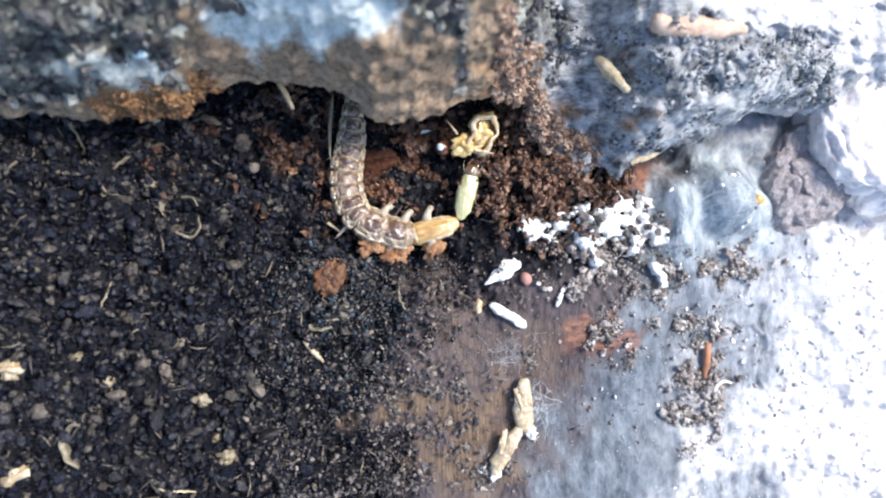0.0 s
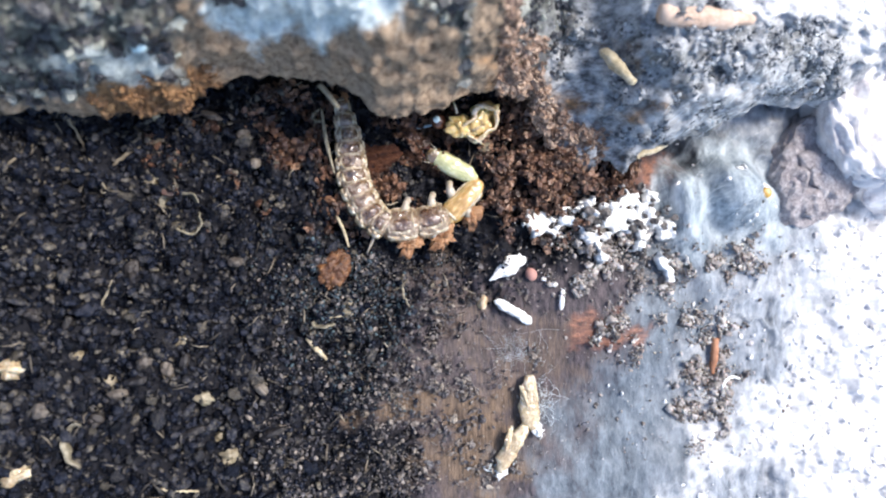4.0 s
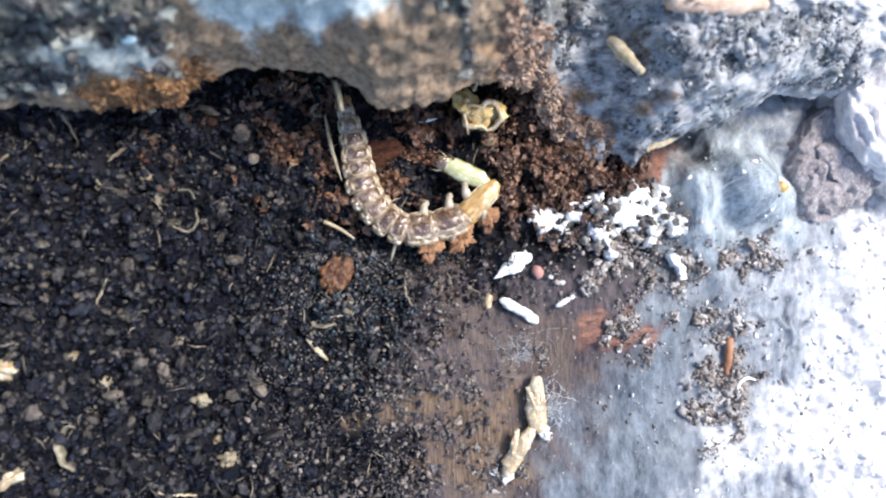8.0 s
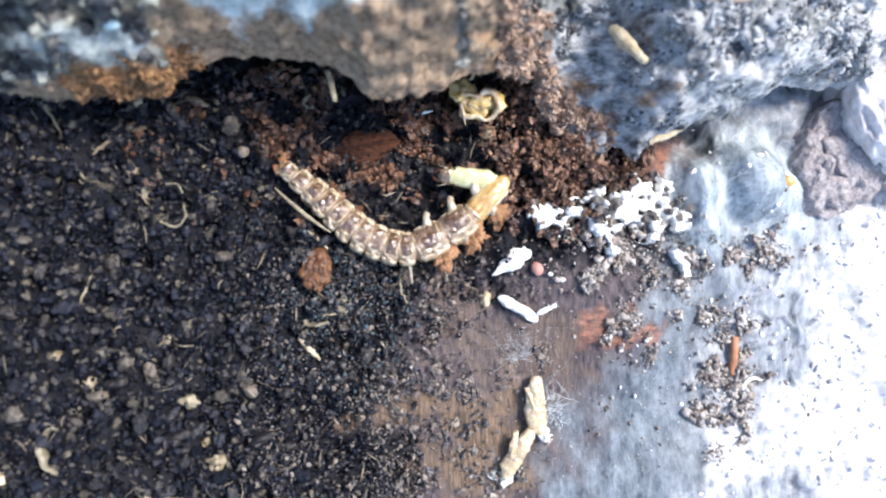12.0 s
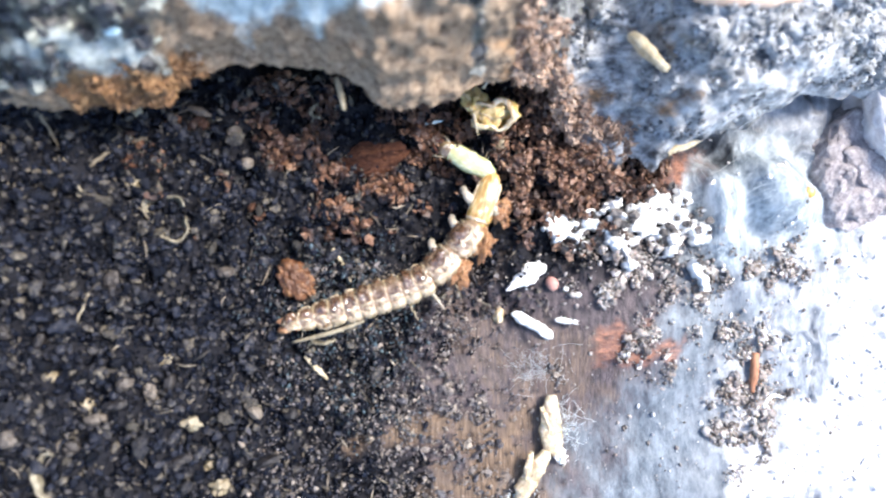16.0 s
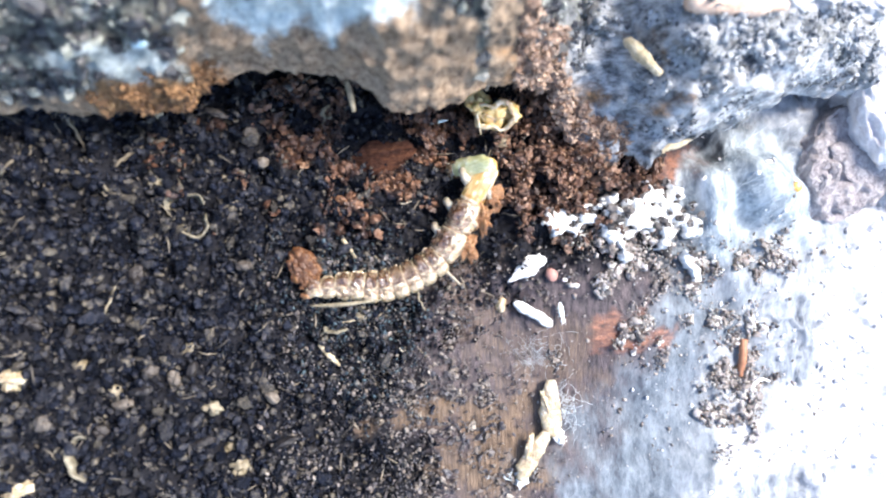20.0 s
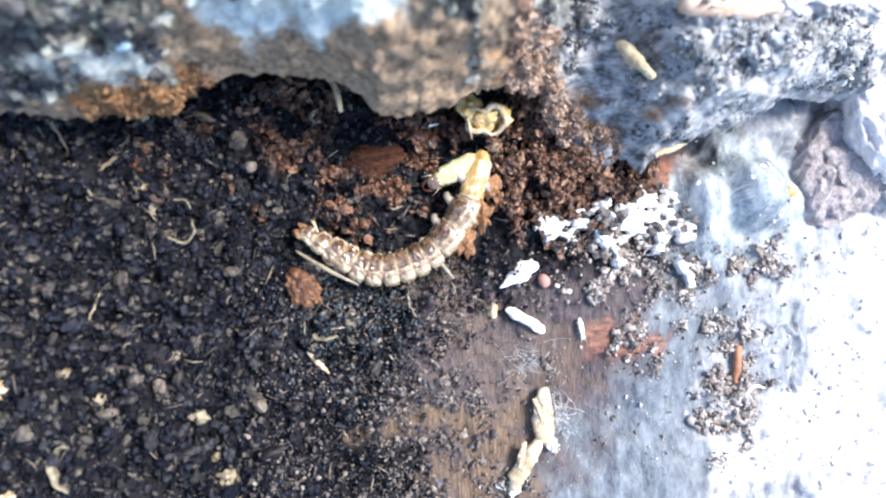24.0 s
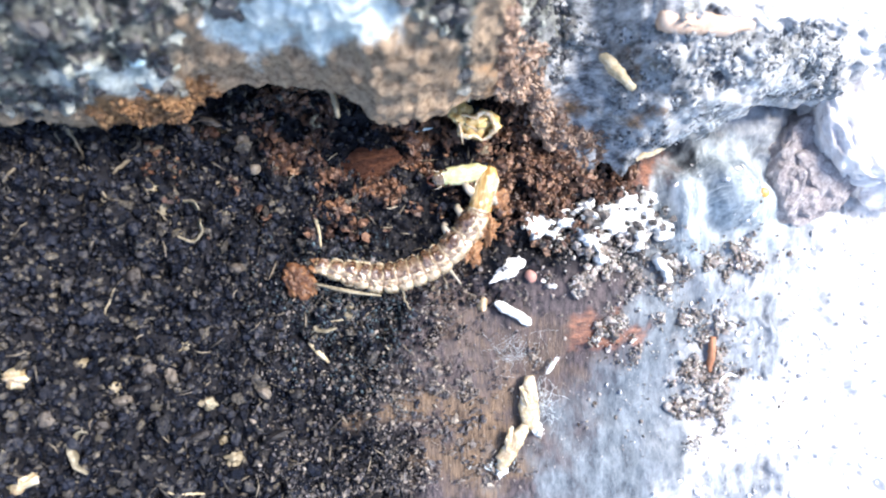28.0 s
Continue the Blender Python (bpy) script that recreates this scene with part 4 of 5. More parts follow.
def prey():
    """The crumpled yellow remains: a hollow cup with torn legs and a dark head."""
    th = empty("prey_remains", 0, 0, 0)
    tagged(th, "crumpled hollow yellow insect skin below the bark lip", "insect skin")
    n, m = 26, 12
    wall = []
    for inner in (0, 1):
        for i in range(m):
            q = radians(-88 + 116 * i / (m - 1))
            for k in range(n):
                w = 2 * math.pi * k / n
                r = 1 - 0.1 * inner
                lobe = 1 + 0.16 * math.sin(2 * w + 0.6) + 0.1 * math.sin(5 * w + 2 * q)
                wall.append((1.05 * r * lobe * math.cos(q) * math.cos(w), 0.82 * r * lobe * math.cos(q) * math.sin(w), (0.64 * r + 0.08 * inner) * math.sin(q) + 0.14 * math.sin(3 * w + 1) * math.cos(q)))
    faces = []
    for i in range(m - 1):
        for k in range(n):
            c, d = i * n + k, i * n + (k + 1) % n
            faces += [(c, d, d + n, c + n), (c + m * n, c + n + m * n, d + n + m * n, d + m * n)]
    for k in range(n):
        c, d = (m - 1) * n + k, (m - 1) * n + (k + 1) % n
        faces.append((c, d, d + m * n, c + m * n))
    cup = np.array(wall)
    cup = cup * (1 + 0.24 * fbm(cup[:, 0] * 2.2, cup[:, 1] * 2.2, cup[:, 2] * 2.2, 305, 4)[:, None])
    skin = part("skin_cup", mesh("skin_cup", cup, faces), M_YELLOW, th, "", at(0.55, 0.35, 0, 12, -14, 55))
    rim = cup[(m - 1) * n:m * n]
    v, f = tube(np.concatenate([rim, rim[:2]]), [0.12, 0.2, 0.09, 0.17, 0.08, 0.2], 7)
    part("rim", mesh("rim", v, f), M_CASE, skin, "pale gleaming rolled rim of the skin")
    v, f = lump(0.78, 0.5, 0.34, 306, 4, 0.7, 2.4)
    part("inner_fold", mesh("inner_fold", v, f), M_YELLOW, skin, "crumpled fold inside the skin", at(-0.1, 0.12, -0.12, 0, 0, 40))
    v, f = lump(0.8, 0.5, 0.4, 302, 4, 0.6, 2.6)
    part("torn_skin", mesh("torn_skin", v, f), M_YELLOW, th, "", at(-0.45, -0.4, -0.05, 0, 0, 15))
    for k, (a, b) in enumerate((((-0.1, -0.65, 0.1), (1.15, -0.85, 0.0)), ((-0.9, 0.2, 0.2), (-1.5, 0.95, 0.35)), ((0.2, -0.4, 0.35), (0.75, 0.1, 0.5)))):
        v, f = tube([np.array(a) + (np.array(b) - np.array(a)) * t + (0, 0, 0.1 * math.sin(3 * t)) for t in np.linspace(0, 1, 7)], [0.08, 0.07, 0.03], 6)
        part("leg", mesh("leg", v, f), M_CASE, th)
    v, f = lump(0.42, 0.42, 0.4, 303, 3, 0.15)
    head = part("head", mesh("head", v, f), M_JAW, th, "glossy dark head", at(-1.75, -0.5, -0.3))
    v, f = lump(0.2, 0.22, 0.16, 304, 3, 0.2)
    part("eye", mesh("eye", v, f), M_BLUE, head, "bluish gleaming eye", at(-0.1, 0.02, 0.32))
    return th


def crumb(name, size, seed, label):
    v, f = clump(*size, seed, 150, 0.2, 6)
    return tagged(part(name, mesh(name, v, f), M_RUSTY), label, "frass pellet")


def twig():
    v, f = tube([(t * 1.9 - 0.95, 0.08 * math.sin(3 * t), 0) for t in np.linspace(0, 1, 10)], [0.12, 0.1, 0.09, 0.05], 7)
    return tagged(part("twig", mesh("twig", v, f), M_STRAW), "thin pale twig pushed about by the larva", "twig")


def springtail():
    """A tiny white springtail: body, head, two feelers, six legs."""
    th = empty("springtail")
    tagged(th, "tiny white springtail crawling over the wood", "springtail")
    v, f = lump(0.5, 0.15, 0.14, 401, 3, 0.06)
    part("body", mesh("body", v, f), M_TAIL, th)
    v, f = lump(0.16, 0.13, 0.12, 402, 3, 0.05)
    part("head", mesh("head", v, f), M_TAIL, th, "", at(0.55, 0, 0.02))
    for s in (-1, 1):
        v, f = tube([(0.62, 0.05 * s, 0.05), (0.72, 0.09 * s, 0.08), (0.8, 0.12 * s, 0.05)], [0.025, 0.01], 5)
        part("feeler", mesh("feeler", v, f), M_TAIL, th)
        for k in range(3):
            x = 0.3 - 0.25 * k
            v, f = tube([(x, 0.1 * s, -0.05), (x + 0.03, 0.18 * s, -0.03), (x + 0.04, 0.21 * s, -0.18)], [0.025, 0.01], 5)
            part("leg", mesh("leg", v, f), M_TAIL, th)
    return th


# ---- the larva ----
ABDOMEN, THORAX = 10, 2
BODY_LEN = [0.76] * ABDOMEN + [1.55] * THORAX + [2.5, 2.75]


def ring_body(length, w0, w1, w2, high=0.82, n=15, sides=20, bulge=0.36, over=0.2):
    """A rounded body ring along x, with half widths at its rear, middle and front."""
    verts, faces = [], []
    half = length / 2 + over
    for i in range(n):
        t = i / (n - 1)
        x = -half + 2 * half * t
        w = np.interp(t, [0, 0.5, 1], [w0, w1, w2])
        end = min(t, 1 - t)
        w *= min(1, (end / 0.2 + 0.05)) ** bulge if end < 0.2 else 1
        for k in range(sides):
            q = 2 * math.pi * k / sides
            c, s = math.cos(q), math.sin(q)
            flat = high * (1.0 if s > 0 else 0.75)
            pleat = 1 + 0.07 * math.exp(-((s + 0.05) / 0.22) ** 2) * (1 if abs(t - 0.5) < 0.34 else 0)
            verts.append((x, w * c * pleat, w * s * flat))
    for i in range(n - 1):
        for k in range(sides):
            faces.append((i * sides + k, i * sides + (k + 1) % sides, (i + 1) * sides + (k + 1) % sides, (i + 1) * sides + k))
    faces.append(tuple(range(sides))[::-1])
    faces.append(tuple(range((n - 1) * sides, n * sides)))
    p = np.array(verts)
    p = p * (1 + 0.06 * fbm(p[:, 0] * 2.2 + 10 * w1, p[:, 1] * 2.2, p[:, 2] * 2.2, 88, 3)[:, None])
    return p, faces


def saddle(length, width, a0, a1, proud, high=0.82, seed=0, taper=1.0):
    """A thin hard plate bent over the back, from one angle to another (90 is the top)."""
    n, m = 9, 9
    top, low = [], []
    for i in range(n):
        u = i / (n - 1) * 2 - 1
        for k in range(m):
            q = radians(a0 + (a1 - a0) * k / (m - 1))
            edge = 1 - 0.3 * abs(u) ** 4
            w = width * np.interp(u, [-1, 1], [taper, 1]) * (1 - 0.16 * abs(u) ** 5)
            x = u * length / 2 * (1 - 0.10 * abs(2 * k / (m - 1) - 1) ** 3)
            for lst, r in ((top, w + proud * edge), (low, w - 0.05)):
                lst.append((x, r * math.cos(q), r * math.sin(q) * high))
    verts = top + low
    o = n * m
    faces = []
    for i in range(n - 1):
        for k in range(m - 1):
            a = i * m + k
            faces.append((a, a + 1, a + m + 1, a + m))
            faces.append((o + a, o + a + m, o + a + m + 1, o + a + 1))
    for i in range(n - 1):
        a, b = i * m, i * m + m - 1
        faces.append((a, a + m, o + a + m, o + a))
        faces.append((b, o + b, o + b + m, b + m))
    for k in range(m - 1):
        a, b = k, (n - 1) * m + k
        faces.append((a, o + a, o + a + 1, a + 1))
        faces.append((b, b + 1, o + b + 1, o + b))
    return verts, faces


def leg(parent, x, side, length, lean):
    up = 0.42 * length if side > 0 else 0.0
    p = [(x, 0.45 * side, -0.15), (x + 0.15 * lean, (0.5 + 0.32 * length) * side, 0.05 + 0.5 * up), (x + 0.35 * lean, (0.5 + 0.62 * length) * side, 0.9 * up),
         (x + 0.55 * lean, (0.5 + 0.82 * length) * side, -0.2 + up), (x + 0.62 * lean, (0.5 + 0.95 * length) * side, -0.42 + up)]
    v, f = tube(p, [0.3, 0.26, 0.18, 0.2, 0.07], 9)
    ob = part("leg", mesh("leg", v, f), M_LEG, parent, "short pale leg")
    return ob


WART = mesh("wart", *lump(0.15, 0.11, 0.1, 560, 3, 0.4))


def back(s, length, w):
    """The hard brown plate of a ring, its cream hems, and the side stripes."""
    r = np.random.RandomState(int(w * 1000))
    v, f = saddle(length * 0.76, w, 50, 124, 0.03, 0.82)
    v = np.array(v)
    v[:, 2] += 0.17 * fbm(v[:, 0] * 3.2, v[:, 1] * 3.2, 0, r.randint(99), 3)
    part("back_plate", mesh("back_plate", v, f), M_PLATE, s, "brown hardened back plate")
    for x in (-0.46, 0.44):
        v, f = saddle(length * 0.10, w * 0.95, 46, 130, 0.04, 0.82)
        v = np.array(v)
        v[:, 0] += x * length + 0.05 * fbm(v[:, 1] * 3, v[:, 2] * 3, x, r.randint(99), 3)
        v[:, 2] += 0.08 * fbm(v[:, 0] * 4, v[:, 1] * 4, x, r.randint(99), 3)
        part("hem", mesh("hem", v, f), M_LINE, s, "cream hem of a back plate")
    for a0, a1 in ((2, 16), (40, 49), (125, 134), (152, 200)):
        v, f = saddle(length * (1.12 if a1 - a0 > 10 else 0.8), w, a0, a1, 0.05, 0.82)
        v = np.array(v)
        v[:, 2] += 0.14 * fbm(v[:, 0] * 3, v[:, 1] * 3, 0, r.randint(99), 3)
        part("side_line", mesh("side_line", v, f), M_LINE, s, "cream side stripe")
    for x, q in ((0.05, 28), (0.02, 148)):
        c = w * 0.98
        part("wart", WART, M_LINE, s, "", at(x * length, c * math.cos(radians(q)), c * 0.82 * math.sin(radians(q)), 0, 0, 40 * q))


def larva():
    th = empty("larva")
    tagged(th, "brown and cream ringed larva with a pale green head, on frass", "insect larva")
    segs = []
    wide = [0.42, 0.58, 0.70, 0.79, 0.85, 0.89, 0.91, 0.91, 0.90, 0.88]
    for k in range(ABDOMEN):
        w = wide[k]
        v, f = ring_body(BODY_LEN[k], w * 0.88, w, w * 0.94)
        s = part("abdomen_ring", mesh("abdomen_ring", v, f), M_BODY, th)
        back(s, BODY_LEN[k], w)
        if k == 0:
            for sd in (-1, 1):
                v, f = lump(0.34, 0.2, 0.2, 501 + sd, 3, 0.4, 2.0)
                part("tail_crumb", mesh("tail_crumb", v, f), M_ORANGE, s, "orange frass stuck to the tail", at(-0.42, 0.24 * sd, 0.0))
        if k == 2:
            v, f = tube([(-1.7 + 3.7 * t, -1.12 - 0.1 * math.sin(3.1 * t), 0.02 + 0.1 * t) for t in np.linspace(0, 1, 14)], [0.05, 0.09, 0.12, 0.11, 0.08, 0.03], 8)
            part("stuck_fibre", mesh("stuck_fibre", v, f), M_HUSK, s, "pale flat fibre stuck along the side")
        if k == 9:
            v, f = tube([(0.1 + 0.12 * t, -0.75 - 0.95 * t, -0.15 - 0.55 * t) for t in np.linspace(0, 1, 7)], [0.1, 0.09, 0.07, 0.04], 7)
            part("leg", mesh("leg", v, f), M_LEG, s, "thin pale leg")
        segs.append(s)
    for k in range(THORAX):
        w = 0.87 if k == 0 else 0.82
        v, f = ring_body(1.55, w, w * 1.04, w * 0.95, over=0.34)
        s = part("thorax_ring", mesh("thorax_ring", v, f), M_BODY, th)
        back(s, 1.5, w * 1.02)
        leg(s, 0.2, 1, 1.0, 0.5), leg(s, 0.1, -1, 0.4, -0.4)
        v, f = lump(0.66, 0.46, 0.2, 520 + k, 4, 0.85, 2.3)
        part("stuck_crumb", mesh("stuck_crumb", v, f), M_ORANGE, s, "orange frass crumb stuck to the side", at(0.35, -1.0, -0.25, 0, 0, 30))
        segs.append(s)
    v, f = ring_body(2.5, 0.66, 0.62, 0.50, 0.85, 21, 24, 0.28, 0.22)
    s = part("front_thorax", mesh("front_thorax", v, f), M_NECK, th, "glossy orange neck shield")
    for a0, a1 in ((0, 26), (150, 180)):
        v, f = saddle(2.1, 0.62, a0, a1, 0.02, 0.85, taper=1.06)
        v = np.array(v)
        v[:, 2] += 0.05 * fbm(v[:, 0] * 2.5, v[:, 1] * 2, 0, 55 + a0, 3)
        part("side_line", mesh("side_line", v, f), M_LINE, s, "cream side stripe")
    v, f = saddle(0.2, 0.60, 20, 160, 0.04, 0.85)
    part("collar", mesh("collar", v, f), M_LINE, s, "cream hind collar", at(-1.08, 0, 0))
    leg(s, -0.3, 1, 0.85, 0.8), leg(s, -0.2, -1, 0.4, -0.4)
    v, f = lump(0.72, 0.5, 0.22, 530, 4, 0.85, 2.3)
    part("stuck_crumb", mesh("stuck_crumb", v, f), M_ORANGE, s, "orange frass crumb stuck to the side", at(-0.2, -0.85, -0.25, 0, 0, 40))
    segs.append(s)
    v, f = ring_body(2.75, 0.36, 0.54, 0.46, 0.64, 21, 22, 0.35, 0.05)
    s = part("head", mesh("head", v, f), M_HEAD, th, "glossy pale green flattened head")
    v, f = ring_body(0.75, 0.47, 0.44, 0.30, 0.66, 13, 18, 0.45, 0.0)
    part("face", mesh("face", v, f), M_FACE, s, "dark brown front of the head", at(1.42, 0, 0.0))
    for sd in (-1, 1):
        v, f = tube([(1.5, 0.26 * sd, 0), (1.8, 0.28 * sd, -0.02), (2.02, 0.16 * sd, -0.05), (2.1, 0.0, -0.06)], [0.1, 0.09, 0.06, 0.02], 7)
        part("jaw", mesh("jaw", v, f), M_JAW, s, "dark curved jaw")
        v, f = tube([(1.25, 0.36 * sd, 0.1), (1.6, 0.5 * sd, 0.14), (1.9, 0.56 * sd, 0.08)], [0.03, 0.02, 0.008], 6)
        part("feeler", mesh("feeler", v, f), M_LEG, s, "short pale feeler")
        v, f = lump(0.09, 0.07, 0.08, 540, 2, 0.05)
        part("eye", mesh("eye", v, f), M_JAW, s, "small dark eye", at(0.95, 0.42 * sd, 0.18))
    segs.append(s)
    return segs


LARVA = larva()
PREY = prey()
CRUMB = crumb("frass_pellet", (1.28, 0.86, 0.66), 601, "loose orange-brown frass pellet pushed by the larva's tail")
TWIG = twig()
TAIL = springtail()
v, f = tube([(t * 1.5 - 0.75, 0.03 * math.sin(4 * t), 0) for t in np.linspace(0, 1, 8)], [0.12, 0.15, 0.14, 0.1], 8)
STRAW = tagged(part("straw_piece", mesh("straw_piece", v, f), M_HUSK), "pale straw piece wedged under the bark lip", "straw")
curl_thing(-7.00, 7.11, 0.32, 80, 300, 0.09, 20, "tiny white curled husk under the bark lip", 5)
curl_thing(-6.78, -3.99, 0.6, 200, 330, 0.11, 0, "small pale torn husk on dark frass", 6)
lump_thing("pale_grain", -5.57, -3.78, (0.3, 0.25, 0.2), M_HUSK, "pale tan wood grain among dark frass", "grain", 90, 0, 0.9, 0.4, group="pale grains")
v, f = clump(1.7, 0.95, 0.34, 602, 420, 0.13, 6)
tagged(part("wood_crumb", mesh("wood_crumb", v, f), M_RED, None, "", at(-4.32, 4.84, ground(-4.32, 4.84) + 0.2, 0, 0, 10)), "crumbly reddish-brown rotten wood below the bark lip", "wood crumb")
lump_thing("frass_pellet", 2.25, 5.61, (0.35, 0.45, 0.3), M_HUSK, "small pale crumb beside the yellow skin", "frass pellet", 603, 10, 1.2)


def furrowed(rx, ry, rz, seed, sub, deep, freq, level=1.0):
    """A lump with drawn, wrinkled ridges."""
    v, f = BALLS[sub]
    k = 1 + 0.16 * fbm(v[:, 0] * 1.4 + seed, v[:, 1] * 1.4, v[:, 2] * 1.4, seed, 3)
    v = v * k[:, None]
    v[:, 2] = np.sign(v[:, 2]) * (1 - np.clip(1 - np.abs(v[:, 2]), 0, 1) ** level) * np.maximum(1, np.abs(v[:, 2]))
    v = v * (rx, ry, rz)
    bend = 0.8 * fbm(v[:, 0] * 0.3, v[:, 1] * 0.3, v[:, 2] * 0.3, seed + 9, 3)
    crease = 1 - np.abs(fbm(v[:, 0] * freq + bend, v[:, 1] * freq * 0.45, v[:, 2] * freq + bend, seed + 3, 4))
    fine = fbm(v[:, 0] * freq * 3, v[:, 1] * freq * 2, v[:, 2] * freq * 3, seed + 5, 3)
    n = v / np.array((rx, ry, rz)) ** 2
    n = n / np.linalg.norm(n, axis=1)[:, None]
    return v + n * (deep * (crease - 0.6) + 0.16 * deep * fine)[:, None], f


# a thin bluish-white sliver under the lip
v, f = lump(0.55, 0.09, 0.05, 631, 3, 0.25)
tagged(part("wing_scrap", mesh("wing_scrap", v, f), M_BLUE, None, "", at(-1.3, 6.75, ground(-1.3, 6.75) + 0.5, 0, 0, 10)), "thin bluish-white sliver under the bark lip", "wing scrap")


def bark_chunk(x, y, z, turn, size, seed, deep, plates, material, label):
    """A furrowed lump of cork: a core, and torn plates lying close over it."""
    th = empty("bark_chunk", x, y, z, turn)
    tagged(th, label, "bark", "cork lumps beside the log")
    part("core", mesh("core", *furrowed(*size, seed, 6, deep, 0.9, 2.6)), material, th)
    r = np.random.RandomState(seed)
    rx, ry, rz = size
    for k in range(plates):
        a, b = r.uniform(0, math.pi * 2), r.uniform(0.3, 1.4)
        n = np.array((math.cos(a) * math.cos(b) * rx, math.sin(a) * math.cos(b) * ry, math.sin(b) * rz))
        v, f = furrowed(r.uniform(0.5, 1.1), r.uniform(1.0, 2.4), r.uniform(0.2, 0.34), seed + 40 + k, 4, 0.3, 1.8)
        q = Vector(n / np.array(size) ** 2).to_track_quat("Z", "Y").to_matrix().to_4x4()
        part("bark_plate", mesh("bark_plate", v, f), material, th, "", Matrix.Translation(n * MM) @ q @ pose(0, 0, 0, 0, 0, r.uniform(-25, 25)))


bark_chunk(28.2, 9.4, -5.2, 10, (6.6, 7.4, 3.2), 620, 0.8, 14, M_CORK, "pale furrowed lump of cork bark beside the log")
bark_chunk(22.4, 4.6, -5.5, -25, (2.7, 3.3, 1.5), 660, 0.6, 4, M_CORK_SHADE, "rough lump of bark in web, purplish-grey with shade painted in")
v, f = lump(0.34, 0.2, 0.14, 630, 3, 0.2)
tagged(part("gleaming_scale", mesh("gleaming_scale", v, f), M_BLUE, None, "", at(-13.29, 8.55, 8.75, 50, 0, 5)), "small gleaming bluish scale stuck to the bark", "scale")


# ---- loose grains: the nearest singly, the rest as one ----
def on_floor(rng, x0, x1, y0, y1, mask, lift):
    def place(n):
        out = []
        while len(out) < n:
            x, y = rng.uniform(x0, x1, 4000), rng.uniform(y0, y1, 4000)
            keep = rng.uniform(0, 1, 4000) < mask(x, y)
            out += list(zip(x[keep], y[keep]))
        x, y = np.array(out[:n]).T
        return x, y, floor_height(x, y) + rng.uniform(*lift, n)
    return place


rng = np.random.RandomState(77)


def frass_size(x, y):
    coarse = np.interp(x, [-24, -12, -4, 4], [0.29, 0.25, 0.17, 0.13])
    return coarse * float(np.clip(rng.lognormal(-0.1, 0.5), 0.3, 2.2))


bed = empty("frass_bed")
tagged(bed, "bed of dark granular frass on the log", "frass")
open_soil = lambda x, y: np.clip(soil_mask(x, y) - 0.62 * wood_mask(x, y) + 0.2 * (x < 4.5) * step(-0.1, 0.35, fbm(x * 0.7, y * 0.7, 0, 49, 3)), 0.0, 1)  # noqa: E731
v, f = scatter(rng, on_floor(rng, -24.5, 8, -14.5, 9, open_soil, (-0.08, 0.28)), lambda x, y: 0.62 * frass_size(x, y), 16000, flat=1.0, sub=2, rough=0.3)
v2, f2 = scatter(rng, on_floor(rng, -24, 4, -14, 8, open_soil, (0.0, 0.45)), lambda x, y: frass_size(x, y), 420, sub=3, knobs=20, kinds=20)
v3, f3 = scatter(rng, on_floor(rng, -32, 10, -20, 14, open_soil, (-0.1, 0.4)), lambda x, y: 0.34 * frass_size(x, y), 14000, flat=1.0, sub=1, rough=0.3)
tagged(part("loose_frass", mesh("loose_frass", *merged([(v, f), (v2, f2), (v3, f3)])), M_GRAINS, bed), kind="stuff")
shapes = [mesh("grain", *clump(1, 1, 0.85, 700 + k, 18, 0.42, 3)) for k in range(12)]
gx, gy, gz = on_floor(rng, -22, -4, -13, 5, open_soil, (0.2, 0.6))(290)
for k in range(290):
    s = 0.8 * frass_size(gx[k], gy[k])
    ob = part("grain", shapes[k % 12], M_GRAIN, bed)
    ob.matrix_basis = at(gx[k], gy[k], gz[k], *rng.uniform(0, 360, 3)) @ Matrix.Diagonal((s, s * rng.uniform(0.7, 1.1), s * rng.uniform(0.6, 1), 1))
brown = lambda x, y: spot(x, y, 6.63, 5.90, 3.9, 3.7, 20, 0.5, 0.6, 33)  # noqa: E731
rusts = lambda x, y: np.maximum(spot(x, y, -5.6, 5.9, 7.0, 2.8, 0, 0.7, 0.8, 34), spot(x, y, -4.16, 4.84, 2.6, 1.8, 0, 0.6, 0.8, 66)) * step(-0.1, 0.3, fbm(x * 0.6, y * 0.6, 0, 67, 3))  # noqa: E731
v, f = scatter(rng, on_floor(rng, -16, 4, -2, 9, rusts, (0.15, 0.5)), lambda x, y: 0.11 * float(np.clip(rng.lognormal(0, 0.6), 0.35, 2.6)), 2300, sub=2, rough=0.6)
tagged(part("rust_dust", mesh("rust_dust", v, f, False), M_RUSTS, bed), kind="stuff")
v, f = scatter(rng, on_floor(rng, -16, 11, -2, 9, brown, (0.1, 1.0)), lambda x, y: 0.115 * float(np.clip(rng.lognormal(0, 0.5), 0.35, 2.6)), 4600, sub=2, rough=0.6)
tagged(part("brown_crumbs", mesh("brown_crumbs", v, f, False), M_BROWN), "reddish-brown crumbs of rotten wood under the bark lip", "wood crumbs", kind="stuff")


